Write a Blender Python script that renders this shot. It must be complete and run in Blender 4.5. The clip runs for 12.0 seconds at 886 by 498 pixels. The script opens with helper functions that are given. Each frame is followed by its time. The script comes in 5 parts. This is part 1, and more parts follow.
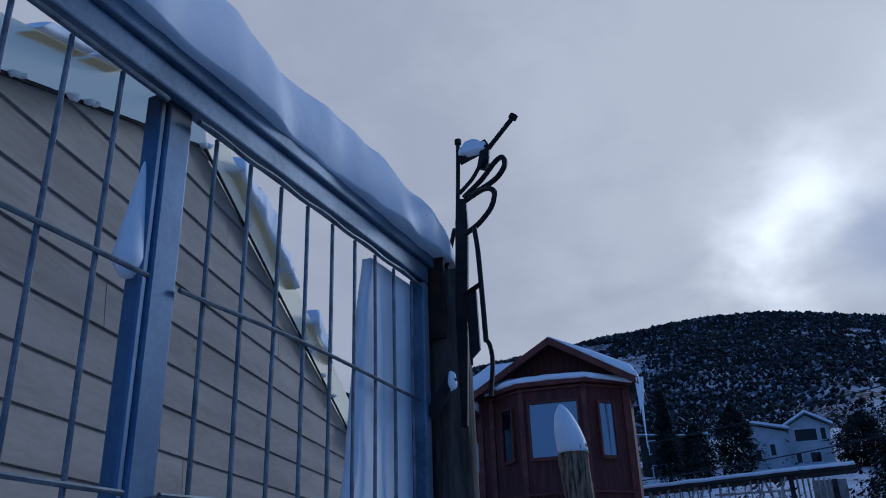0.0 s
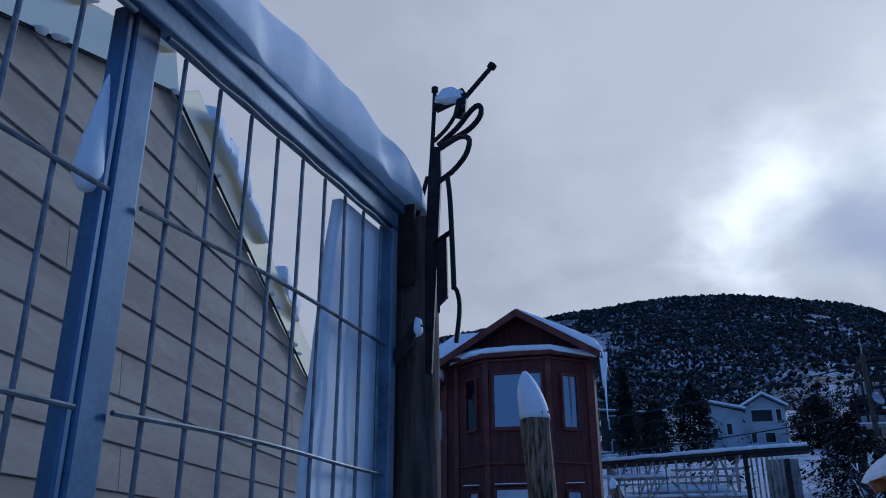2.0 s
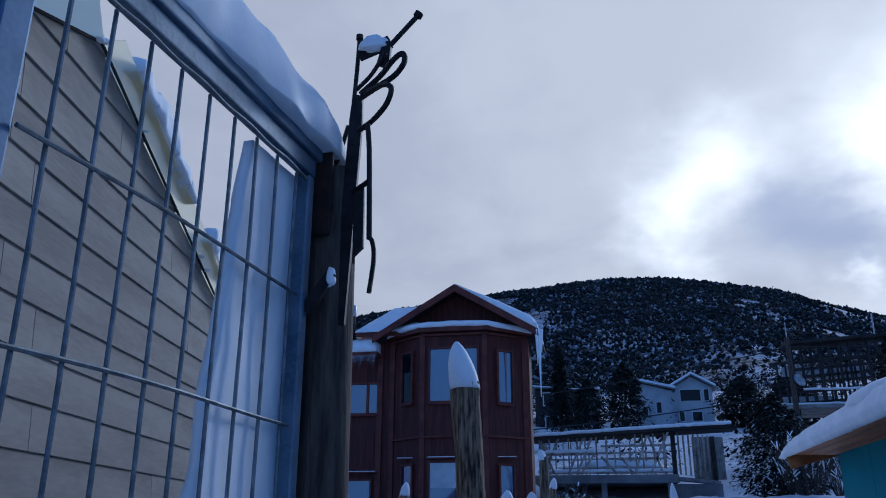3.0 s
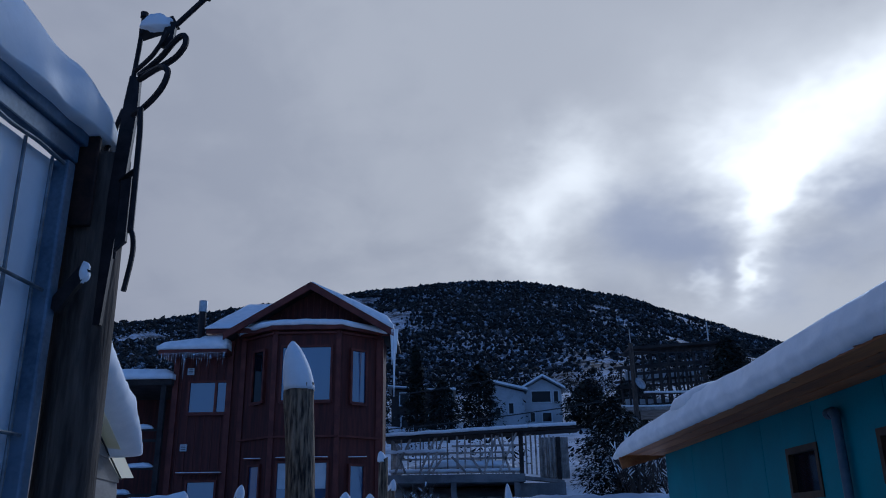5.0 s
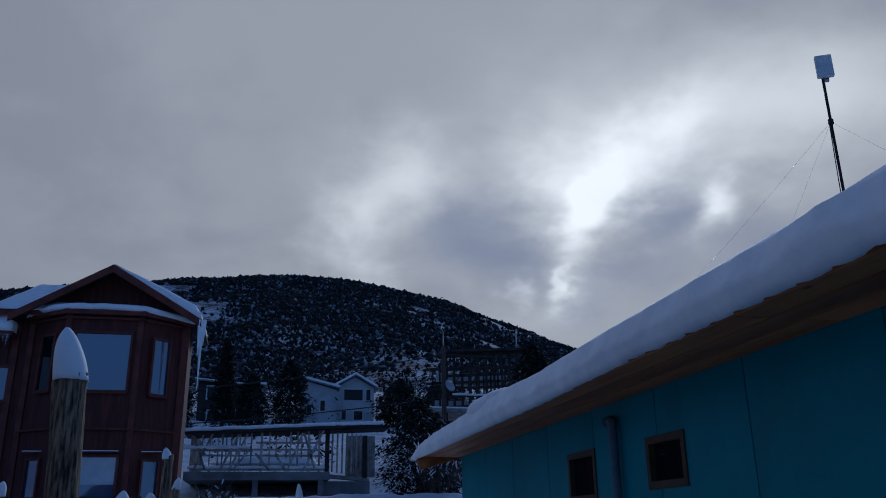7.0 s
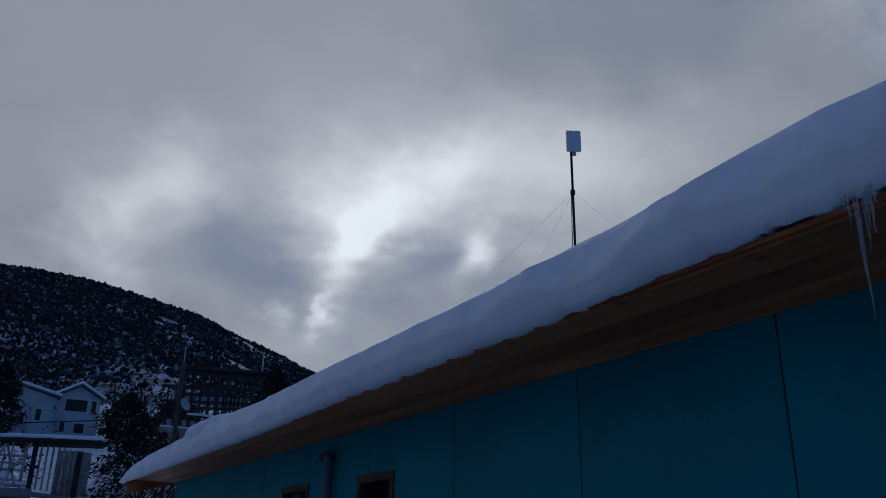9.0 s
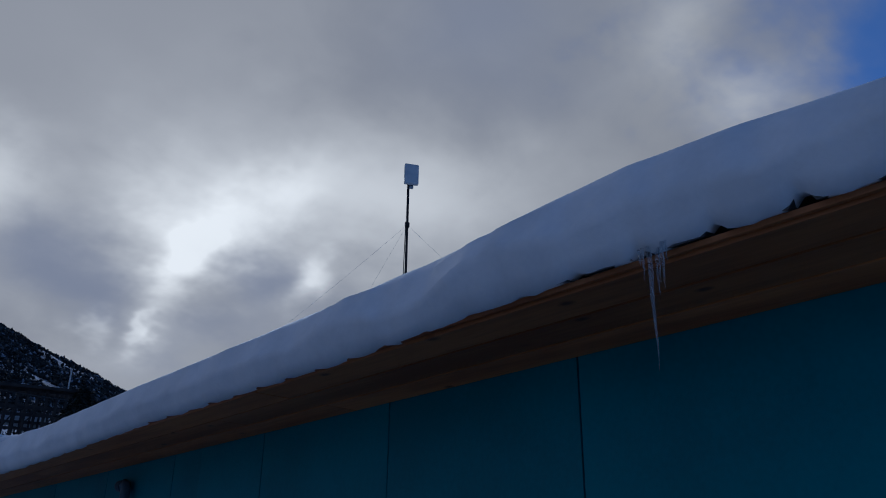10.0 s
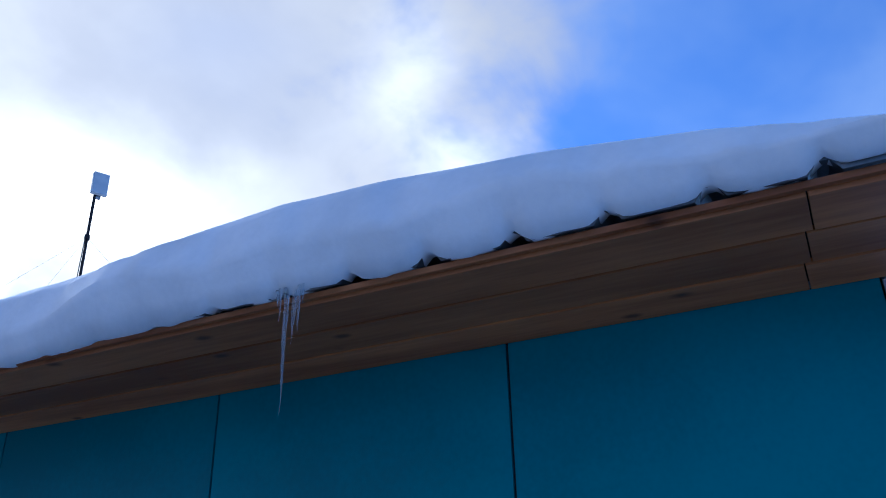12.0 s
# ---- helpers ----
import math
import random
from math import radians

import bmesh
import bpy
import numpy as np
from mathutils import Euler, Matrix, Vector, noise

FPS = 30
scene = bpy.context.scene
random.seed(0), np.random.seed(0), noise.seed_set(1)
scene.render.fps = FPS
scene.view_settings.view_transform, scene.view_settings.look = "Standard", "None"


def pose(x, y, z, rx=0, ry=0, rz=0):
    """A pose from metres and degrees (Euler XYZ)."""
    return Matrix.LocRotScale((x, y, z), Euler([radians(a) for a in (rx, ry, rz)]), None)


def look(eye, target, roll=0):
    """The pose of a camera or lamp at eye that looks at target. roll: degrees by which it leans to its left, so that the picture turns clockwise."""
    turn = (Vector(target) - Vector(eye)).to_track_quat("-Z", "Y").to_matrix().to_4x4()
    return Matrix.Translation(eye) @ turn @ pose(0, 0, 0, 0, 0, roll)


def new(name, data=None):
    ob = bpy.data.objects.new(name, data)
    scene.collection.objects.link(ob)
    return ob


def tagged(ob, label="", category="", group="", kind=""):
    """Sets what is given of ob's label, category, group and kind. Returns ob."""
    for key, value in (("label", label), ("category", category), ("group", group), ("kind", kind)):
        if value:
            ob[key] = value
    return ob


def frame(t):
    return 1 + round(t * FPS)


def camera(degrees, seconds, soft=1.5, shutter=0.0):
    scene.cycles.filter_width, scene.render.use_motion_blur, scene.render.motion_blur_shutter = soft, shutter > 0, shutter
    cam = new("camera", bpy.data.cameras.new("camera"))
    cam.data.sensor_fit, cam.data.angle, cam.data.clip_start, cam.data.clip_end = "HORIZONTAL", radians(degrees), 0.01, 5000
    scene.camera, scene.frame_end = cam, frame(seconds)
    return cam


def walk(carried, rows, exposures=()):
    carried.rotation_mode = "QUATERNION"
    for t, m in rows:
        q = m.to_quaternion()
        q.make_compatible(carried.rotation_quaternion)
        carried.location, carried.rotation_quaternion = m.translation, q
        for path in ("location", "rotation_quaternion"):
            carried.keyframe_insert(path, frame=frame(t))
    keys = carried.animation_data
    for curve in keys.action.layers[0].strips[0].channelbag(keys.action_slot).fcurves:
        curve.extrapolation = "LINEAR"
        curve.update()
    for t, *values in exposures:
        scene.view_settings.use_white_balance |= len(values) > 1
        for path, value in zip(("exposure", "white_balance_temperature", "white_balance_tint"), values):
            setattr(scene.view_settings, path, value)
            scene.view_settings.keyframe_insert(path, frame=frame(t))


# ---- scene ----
cam = camera(56.91, 12.0, soft=1.0)
# seconds, x, y, z, yaw, pitch, roll
ROWS = [
    (0, 0.000, -0.000, 1.600, 17.57, 23.07, 1.87),
    (0.5, -0.006, -0.003, 1.597, 17.36, 22.65, 1.32),
    (1, -0.010, -0.001, 1.589, 17.06, 22.31, 0.72),
    (1.5, -0.012, 0.009, 1.578, 16.29, 21.99, 0.70),
    (2, -0.009, 0.036, 1.560, 14.75, 20.91, 0.18),
    (2.5, 0.005, 0.073, 1.535, 13.07, 19.64, -0.01),
    (3, 0.032, 0.100, 1.523, 10.34, 19.23, -0.12),
    (5, 0.200, 0.180, 1.550, 0.67, 19.13, 0.82),
    (5.5, 0.232, 0.204, 1.554, -2.53, 17.95, 0.77),
    (6, 0.271, 0.227, 1.564, -5.66, 18.69, 0.65),
    (6.5, 0.317, 0.245, 1.572, -8.98, 18.89, 0.63),
    (8.5, 0.529, 0.274, 1.618, -24.56, 19.60, -0.14),
    (9, 0.576, 0.275, 1.631, -30.14, 20.76, -0.97),
    (9.5, 0.616, 0.269, 1.642, -34.84, 21.36, -0.40),
    (10, 0.654, 0.256, 1.653, -42.23, 22.89, -0.61),
    (10.5, 0.690, 0.238, 1.662, -47.87, 23.61, -0.61),
    (11, 0.727, 0.206, 1.665, -52.82, 23.67, 0.45),
    (11.5, 0.766, 0.165, 1.669, -57.31, 24.62, 1.22),
    (12, 0.808, 0.123, 1.674, -63.40, 25.36, 1.30),
]
EXPOSURES = [(t, stops, kelvin, 10) for t, stops, kelvin in ((0.0, -0.18, 4700), (2.0, -0.08, 4700), (3.0, 0.05, 4700), (5.5, -0.5, 4800), (6.7, -0.75, 4800), (8.5, -0.95, 4850), (9.5, -1.0, 4850),
                                                             (10.3, -0.85, 4800), (11.0, -0.2, 4700), (11.5, 0.1, 4700), (12.0, 0.58, 4700))]
walk(cam, [(t, pose(x, y, z, 90 + pitch, roll, yaw)) for t, x, y, z, yaw, pitch, roll in ROWS], EXPOSURES)

# ---- world and light ----
SUN_AZ, SUN_EL = 27.0, 24.0      # degrees from +y towards +x, and above the horizon


def heading(az, el):
    a, e = radians(az), radians(el)
    return Vector((math.sin(a) * math.cos(e), math.cos(a) * math.cos(e), math.sin(e)))


def build_world():
    world = bpy.data.worlds.new("sky")
    scene.world = world
    world.use_nodes = True
    nt = world.node_tree
    nt.nodes.clear()
    N = nt.nodes.new
    L = nt.links.new

    def math_node(op, a, b=None, c=None, clamp=False):
        n = N("ShaderNodeMath")
        n.operation, n.use_clamp = op, clamp
        for i, v in enumerate((a, b, c)):
            if v is None:
                continue
            if isinstance(v, (int, float)):
                n.inputs[i].default_value = v
            else:
                L(v, n.inputs[i])
        return n.outputs[0]

    def ramp(v, lo, hi):
        n = N("ShaderNodeMapRange")
        n.interpolation_type = "SMOOTHSTEP"
        L(v, n.inputs[0])
        n.inputs[1].default_value, n.inputs[2].default_value = lo, hi
        return n.outputs[0]

    def dot_with(vec, d):
        n = N("ShaderNodeVectorMath")
        n.operation = "DOT_PRODUCT"
        L(vec, n.inputs[0])
        n.inputs[1].default_value = d
        return n.outputs["Value"]

    def mix(f, a, b):
        n = N("ShaderNodeMix")
        n.data_type = "RGBA"
        if isinstance(f, (int, float)):
            n.inputs[0].default_value = f
        else:
            L(f, n.inputs[0])
        for i, v in ((6, a), (7, b)):
            if isinstance(v, tuple):
                n.inputs[i].default_value = (*v, 1)
            else:
                L(v, n.inputs[i])
        return n.outputs[2]

    co = N("ShaderNodeTexCoord").outputs["Generated"]
    sep = N("ShaderNodeSeparateXYZ")
    L(co, sep.inputs[0])
    # the cloud deck is a flat layer, so its pattern shrinks towards the horizon
    z = math_node("ADD", math_node("MAXIMUM", sep.outputs[2], 0.0), 0.38)
    comb = N("ShaderNodeCombineXYZ")
    L(math_node("DIVIDE", sep.outputs[0], z), comb.inputs[0])
    L(math_node("DIVIDE", sep.outputs[1], z), comb.inputs[1])

    def cloud_noise(scale, detail, rough, shift, dist=0.0):
        m = N("ShaderNodeMapping")
        m.inputs["Location"].default_value = shift
        L(comb.outputs[0], m.inputs[0])
        n = N("ShaderNodeTexNoise")
        n.inputs["Scale"].default_value = scale
        n.inputs["Detail"].default_value = detail
        n.inputs["Roughness"].default_value = rough
        n.inputs["Distortion"].default_value = dist
        L(m.outputs[0], n.inputs["Vector"])
        return n.outputs[0]

    big = cloud_noise(0.8, 2, 0.5, (3.1, 1.2, 0))
    mid = cloud_noise(2.2, 5, 0.52, (7.3, 2.0, 0), 0.25)
    fine = cloud_noise(6.5, 5, 0.55, (1.3, 4.0, 0), 0.3)
    tex = math_node("ADD", math_node("MULTIPLY", mid, 0.65), math_node("MULTIPLY", fine, 0.35))
    # bearing and height in degrees, ruffled by the cloud's own texture
    DEG = 180 / math.pi
    az = math_node("MULTIPLY", math_node("ARCTAN2", sep.outputs[0], sep.outputs[1]), DEG)
    el = math_node("MULTIPLY", math_node("ARCSINE", sep.outputs[2]), DEG)
    az_r = math_node("ADD", az, math_node("MULTIPLY", math_node("SUBTRACT", cloud_noise(5.0, 4, 0.55, (2.0, 9.0, 0)), 0.5), 9.0))
    el_r = math_node("ADD", el, math_node("MULTIPLY", math_node("SUBTRACT", cloud_noise(5.0, 4, 0.55, (6.0, 1.0, 0)), 0.5), 8.0))

    def puff(a, e, wa, we, lean, strength):
        """A soft oval in the cloud deck: bearing, height, half widths, lean, all in degrees, and its weight."""
        c, s_ = math.cos(radians(lean)), math.sin(radians(lean))
        da, de = math_node("SUBTRACT", az_r, a), math_node("SUBTRACT", el_r, e)
        u = math_node("ADD", math_node("MULTIPLY", da, c / wa), math_node("MULTIPLY", de, s_ / wa))
        v = math_node("ADD", math_node("MULTIPLY", da, -s_ / we), math_node("MULTIPLY", de, c / we))
        d = math_node("ADD", math_node("MULTIPLY", u, u), math_node("MULTIPLY", v, v))
        return math_node("MULTIPLY", math_node("POWER", 2.718, math_node("MULTIPLY", d, -1.0)), strength)

    def total(rows):
        out_ = None
        for r in rows:
            p = puff(*r)
            out_ = p if out_ is None else math_node("ADD", out_, p)
        return out_

    # thin places where the hidden sun shines through
    lit = total(((24, 24, 13, 8, 20, 0.26), (23.4, 20.8, 1.9, 4.6, -28, 0.68), (28.5, 25.0, 5.0, 2.2, 35, 0.40), (21.2, 23.5, 2.6, 4.0, 15, 0.35),
                 (9.4, 24.0, 4.2, 3.2, 0, 0.38), (6.2, 18.8, 2.6, 3.8, 0, 0.46), (32.0, 20.2, 1.7, 1.3, 40, 0.75), (17.9, 16.2, 0.8, 1.2, 30, 0.6), (21.0, 16.6, 0.6, 0.9, -30, 0.6),
                 (36, 25, 8, 4, 10, 0.25), (44, 27, 10, 5, 0, 0.18), (60, 36.5, 3.5, 4.5, -30, 0.20), (66, 31.5, 4, 2.5, 0, 0.25)))
    # thick lobes before them
    thick = total(((14.6, 20.2, 3.2, 2.6, 20, 0.85), (17.8, 18.2, 2.6, 2.0, -40, 0.75), (28.6, 20.6, 2.5, 2.3, 40, 0.95), (25.5, 15.8, 4.0, 1.8, 10, 0.65), (35.0, 17.0, 4.0, 2.5, 0, 0.5),
                   (46, 38, 9, 4, 0, 0.75), (52, 33, 5, 2.2, 0, 0.25)))
    sun = dot_with(co, heading(SUN_AZ, SUN_EL))
    wide = ramp(sun, 0.55, 1.0)
    lit = math_node("MULTIPLY", lit, math_node("ADD", math_node("MULTIPLY", ramp(tex, 0.34, 0.62), 0.7), 0.55))
    grey = mix(ramp(big, 0.3, 0.7), (0.29, 0.262, 0.252), (0.375, 0.336, 0.308))
    # the deck is thinner towards the sun and thickens overhead
    grey = mix(ramp(az, 58, 22), grey, mix(ramp(big, 0.3, 0.7), (0.40, 0.355, 0.338), (0.51, 0.45, 0.405)))
    grey = mix(math_node("MULTIPLY", wide, 0.55), grey, (0.80, 0.70, 0.57))
    grey = mix(math_node("MULTIPLY", ramp(tex, 0.55, 0.36), 0.28), grey, (0.28, 0.265, 0.275))
    cloud = mix(math_node("MULTIPLY", lit, 1.0, clamp=True), grey, (1.85, 1.60, 1.24))
    cloud = mix(math_node("MULTIPLY", thick, 0.8, clamp=True), cloud, (0.41, 0.395, 0.42))
    # clear blue sky
    sky = N("ShaderNodeTexSky")
    sky.sky_type = "NISHITA"
    sky.sun_disc = False
    sky.sun_elevation, sky.sun_rotation = radians(SUN_EL), radians(SUN_AZ)
    sky.air_density, sky.dust_density, sky.ozone_density = 1.0, 0.2, 4.0
    tint = N("ShaderNodeMix")
    tint.data_type, tint.blend_type = "RGBA", "MULTIPLY"
    tint.inputs[0].default_value = 1.0
    L(sky.outputs[0], tint.inputs[6])
    tint.inputs[7].default_value = (0.045, 0.078, 0.118, 1)
    # thin high haze over the blue
    haze = mix(math_node("ADD", math_node("MULTIPLY", ramp(mid, 0.35, 0.7), 0.30), 0.12), tint.outputs[2], (0.42, 0.46, 0.50))
    haze = mix(ramp(el, 26, 6), haze, (0.22, 0.345, 0.56))
    # the clouds lie ahead, the sky clears behind and to the right
    front = dot_with(co, heading(-5, 5))
    edge = math_node("ADD", front, math_node("MULTIPLY", math_node("SUBTRACT", tex, 0.5), 1.15))
    cover = ramp(edge, 0.14, 0.44)
    out = mix(cover, haze, cloud)
    # overhead the deck breaks up and the deep blue shows
    out = mix(ramp(el, 42, 58), out, (0.040, 0.105, 0.25))
    bg = N("ShaderNodeBackground")
    L(out, bg.inputs[0])
    bg.inputs[1].default_value = 1.0
    L(bg.outputs[0], N("ShaderNodeOutputWorld").inputs[0])


build_world()
sun_lamp = new("sun", bpy.data.lights.new("sun", "SUN"))
sun_lamp.data.energy, sun_lamp.data.angle, sun_lamp.data.color = 0.95, radians(14), (1.0, 0.94, 0.86)
sun_lamp.matrix_world = look(heading(SUN_AZ, SUN_EL) * 50, (0, 0, 0))

# ---- materials ----


def material(name, dark, light, rough=0.7, scale=6.0, fine=60.0, bump=0.3, metal=0.0, stretch=(1, 1, 1), per_object=0.0, spec=0.4,
             depth=0.01, grain=0.35):
    """A surface that wavers between two colours at two scales, with a fine relief."""
    m = bpy.data.materials.new(name)
    m.use_nodes = True
    nt = m.node_tree
    N, L = nt.nodes.new, nt.links.new
    b = nt.nodes["Principled BSDF"]
    b.inputs["Roughness"].default_value, b.inputs["Metallic"].default_value = rough, metal
    b.inputs["Specular IOR Level"].default_value = spec
    co = N("ShaderNodeTexCoord")
    mp = N("ShaderNodeMapping")
    mp.inputs["Scale"].default_value = stretch
    info = N("ShaderNodeObjectInfo")
    geo = N("ShaderNodeNewGeometry")
    add = N("ShaderNodeVectorMath")
    add.operation = "MULTIPLY_ADD"
    L(info.outputs["Random"], add.inputs[0])
    add.inputs[1].default_value = (17, 31, 11)
    L(geo.outputs["Position"], add.inputs[2])
    L(add.outputs[0], mp.inputs[0])
    a, c = N("ShaderNodeTexNoise"), N("ShaderNodeTexNoise")
    a.inputs["Scale"].default_value, c.inputs["Scale"].default_value = scale, fine
    a.inputs["Detail"].default_value, c.inputs["Detail"].default_value = 5, 4
    L(mp.outputs[0], a.inputs["Vector"])
    L(mp.outputs[0], c.inputs["Vector"])
    s = N("ShaderNodeMath")
    s.operation = "MULTIPLY_ADD"
    L(c.outputs[0], s.inputs[0])
    s.inputs[1].default_value = grain
    L(a.outputs[0], s.inputs[2])
    r = N("ShaderNodeMapRange")
    L(s.outputs[0], r.inputs[0])
    r.inputs[1].default_value, r.inputs[2].default_value = 0.35 + grain * 0.5, 0.65 + grain * 0.5
    x = N("ShaderNodeMix")
    x.data_type = "RGBA"
    L(r.outputs[0], x.inputs[0])
    x.inputs[6].default_value, x.inputs[7].default_value = (*dark, 1), (*light, 1)
    col = x.outputs[2]
    if per_object:
        h = N("ShaderNodeHueSaturation")
        v = N("ShaderNodeMapRange")
        L(info.outputs["Random"], v.inputs[0])
        v.inputs[3].default_value, v.inputs[4].default_value = 1 - per_object, 1 + per_object
        L(v.outputs[0], h.inputs["Value"])
        L(col, h.inputs["Color"])
        col = h.outputs[0]
    L(col, b.inputs["Base Color"])
    if bump:
        bp = N("ShaderNodeBump")
        bp.inputs["Strength"].default_value, bp.inputs["Distance"].default_value = bump, depth
        L(s.outputs[0], bp.inputs["Height"])
        L(bp.outputs[0], b.inputs["Normal"])
    return m


def translucent(name, colour, share):
    m = material(name, tuple(c * 0.9 for c in colour), colour, 0.35, 4, 30, 0.1)
    nt = m.node_tree
    N, L = nt.nodes.new, nt.links.new
    t, x = N("ShaderNodeBsdfTranslucent"), N("ShaderNodeMixShader")
    t.inputs[0].default_value = (*colour, 1)
    x.inputs[0].default_value = share
    L(nt.nodes["Principled BSDF"].outputs[0], x.inputs[1])
    L(t.outputs[0], x.inputs[2])
    L(x.outputs[0], nt.nodes["Material Output"].inputs[0])
    return m


def glass(name, colour, rough=0.02):
    m = bpy.data.materials.new(name)
    m.use_nodes = True
    b = m.node_tree.nodes["Principled BSDF"]
    b.inputs["Base Color"].default_value = (*colour, 1)
    b.inputs["Roughness"].default_value = rough
    b.inputs["IOR"].default_value = 1.5
    return m


def clear_ice(name):
    m = glass(name, (0.9, 0.95, 1.0), 0.08)
    b = m.node_tree.nodes["Principled BSDF"]
    b.inputs["Transmission Weight"].default_value, b.inputs["IOR"].default_value = 0.9, 1.31
    return m


def window_glass(name, inside, ior=1.8):
    """A pane before a dark room: mostly a mirror of the sky."""
    m = bpy.data.materials.new(name)
    m.use_nodes = True
    nt = m.node_tree
    b = nt.nodes["Principled BSDF"]
    b.inputs["Base Color"].default_value = (*inside, 1)
    b.inputs["Roughness"].default_value = 0.03
    b.inputs["Specular IOR Level"].default_value = 1.0 if ior > 1.5 else 0.4
    b.inputs["IOR"].default_value = ior
    return m


SNOW = material("snow", (0.78, 0.80, 0.82), (0.90, 0.91, 0.92), 0.65, 4, 45, 0.22, depth=0.02, spec=0.3, grain=0.2)
FAR_SNOW = material("trodden_snow", (0.45, 0.47, 0.50), (0.82, 0.84, 0.87), 0.8, 0.5, 6, 0.5, depth=0.1)
GALVANISED = material("galvanised_steel", (0.085, 0.125, 0.18), (0.18, 0.235, 0.31), 0.5, 9, 120, 0.15, metal=0.35, depth=0.002)
WIRE = material("mesh_wire", (0.10, 0.12, 0.14), (0.20, 0.23, 0.26), 0.5, 30, 200, 0.2, metal=0.6, depth=0.001)
RUST = material("rusted_steel", (0.012, 0.008, 0.007), (0.045, 0.022, 0.015), 0.75, 25, 140, 0.5, metal=0.2, depth=0.002)
BLACK_STEEL = material("blackened_steel", (0.010, 0.009, 0.010), (0.028, 0.022, 0.022), 0.6, 30, 200, 0.4, metal=0.4, depth=0.002)
OLD_WOOD = material("weathered_post_wood", (0.035, 0.026, 0.020), (0.11, 0.085, 0.065), 0.85, 40, 150, 0.8, stretch=(1, 1, 0.12), depth=0.01)
LOG_WOOD = material("split_log", (0.02, 0.015, 0.012), (0.34, 0.25, 0.16), 0.85, 42, 130, 1.0, stretch=(1, 1, 0.12), depth=0.03)
PLANK = material("pale_plank", (0.19, 0.17, 0.148), (0.285, 0.26, 0.228), 0.75, 5, 60, 0.35, stretch=(1, 0.12, 1), per_object=0.10, depth=0.004)
SHEET = translucent("translucent_sheet", (1.0, 0.95, 0.80), 0.96)
RED_WOOD = material("dark_red_boards", (0.045, 0.010, 0.008), (0.095, 0.022, 0.016), 0.7, 2, 24, 0.4, stretch=(6, 6, 0.5), depth=0.01)
RED_TRIM = material("red_trim", (0.075, 0.017, 0.012), (0.14, 0.036, 0.024), 0.65, 3, 30, 0.3, depth=0.005)
PANE = window_glass("house_pane", (0.02, 0.06, 0.15))
DARK_PANE = window_glass("dark_pane", (0.006, 0.008, 0.012), 1.35)
CURTAIN = material("pale_blind", (0.45, 0.48, 0.50), (0.58, 0.60, 0.62), 0.9, 3, 40, 0.2)
METAL = material("flue_metal", (0.25, 0.26, 0.27), (0.45, 0.46, 0.48), 0.35, 8, 60, 0.1, metal=0.9)
TIMBER = material("frame_timber", (0.20, 0.18, 0.16), (0.46, 0.42, 0.38), 0.8, 3, 25, 0.3, per_object=0.25)
DARK_TIMBER = material("dark_timber", (0.015, 0.013, 0.013), (0.045, 0.038, 0.035), 0.85, 2, 20, 0.3)
CONCRETE = material("concrete", (0.14, 0.14, 0.14), (0.24, 0.24, 0.24), 0.9, 1.5, 18, 0.4)
PALE_WALL = material("pale_siding", (0.34, 0.36, 0.38), (0.48, 0.50, 0.52), 0.8, 1, 9, 0.2)
BLUE_PANEL = material("blue_painted_panel", (0.007, 0.165, 0.200), (0.011, 0.215, 0.255), 0.55, 1.6, 45, 0.12, per_object=0.05, depth=0.003)
SOFFIT = material("oiled_pine_board", (0.26, 0.085, 0.025), (0.48, 0.19, 0.06), 0.55, 6, 50, 0.3, stretch=(1, 0.10, 1), per_object=0.18, depth=0.003)
WINDOW_WOOD = material("window_wood", (0.035, 0.022, 0.010), (0.07, 0.042, 0.018), 0.6, 8, 60, 0.3)
ZINC = material("zinc_sheet", (0.10, 0.11, 0.12), (0.2, 0.21, 0.22), 0.45, 5, 60, 0.1, metal=0.8)
PIPE = material("painted_pipe", (0.06, 0.10, 0.14), (0.10, 0.15, 0.19), 0.5, 6, 60, 0.1)
ICE = clear_ice("ice")
ANTENNA_GREY = material("antenna_plastic", (0.45, 0.49, 0.52), (0.55, 0.58, 0.60), 0.5, 8, 60, 0.05)
CABLE = material("cable", (0.015, 0.015, 0.016), (0.03, 0.03, 0.03), 0.6, 20, 90, 0.0)
NEEDLES = material("dark_needles", (0.006, 0.010, 0.010), (0.022, 0.032, 0.026), 0.9, 1.2, 9, 0.0)
BARK = material("bark", (0.03, 0.025, 0.022), (0.08, 0.065, 0.055), 0.9, 4, 40, 0.6)


def island_material(name, colours, rough=0.9):
    """Each loose piece takes one of a few colours at random."""
    m = bpy.data.materials.new(name)
    m.use_nodes = True
    nt = m.node_tree
    N, L = nt.nodes.new, nt.links.new
    b = nt.nodes["Principled BSDF"]
    b.inputs["Roughness"].default_value, b.inputs["Specular IOR Level"].default_value = rough, 0.2
    geo, r = N("ShaderNodeNewGeometry"), N("ShaderNodeValToRGB")
    r.color_ramp.interpolation = "CONSTANT"
    while len(r.color_ramp.elements) < len(colours):
        r.color_ramp.elements.new(0.5)
    for e, (at, c) in zip(r.color_ramp.elements, colours):
        e.position, e.color = at, (*c, 1)
    L(geo.outputs["Random Per Island"], r.inputs[0])
    L(r.outputs[0], b.inputs["Base Color"])
    return m


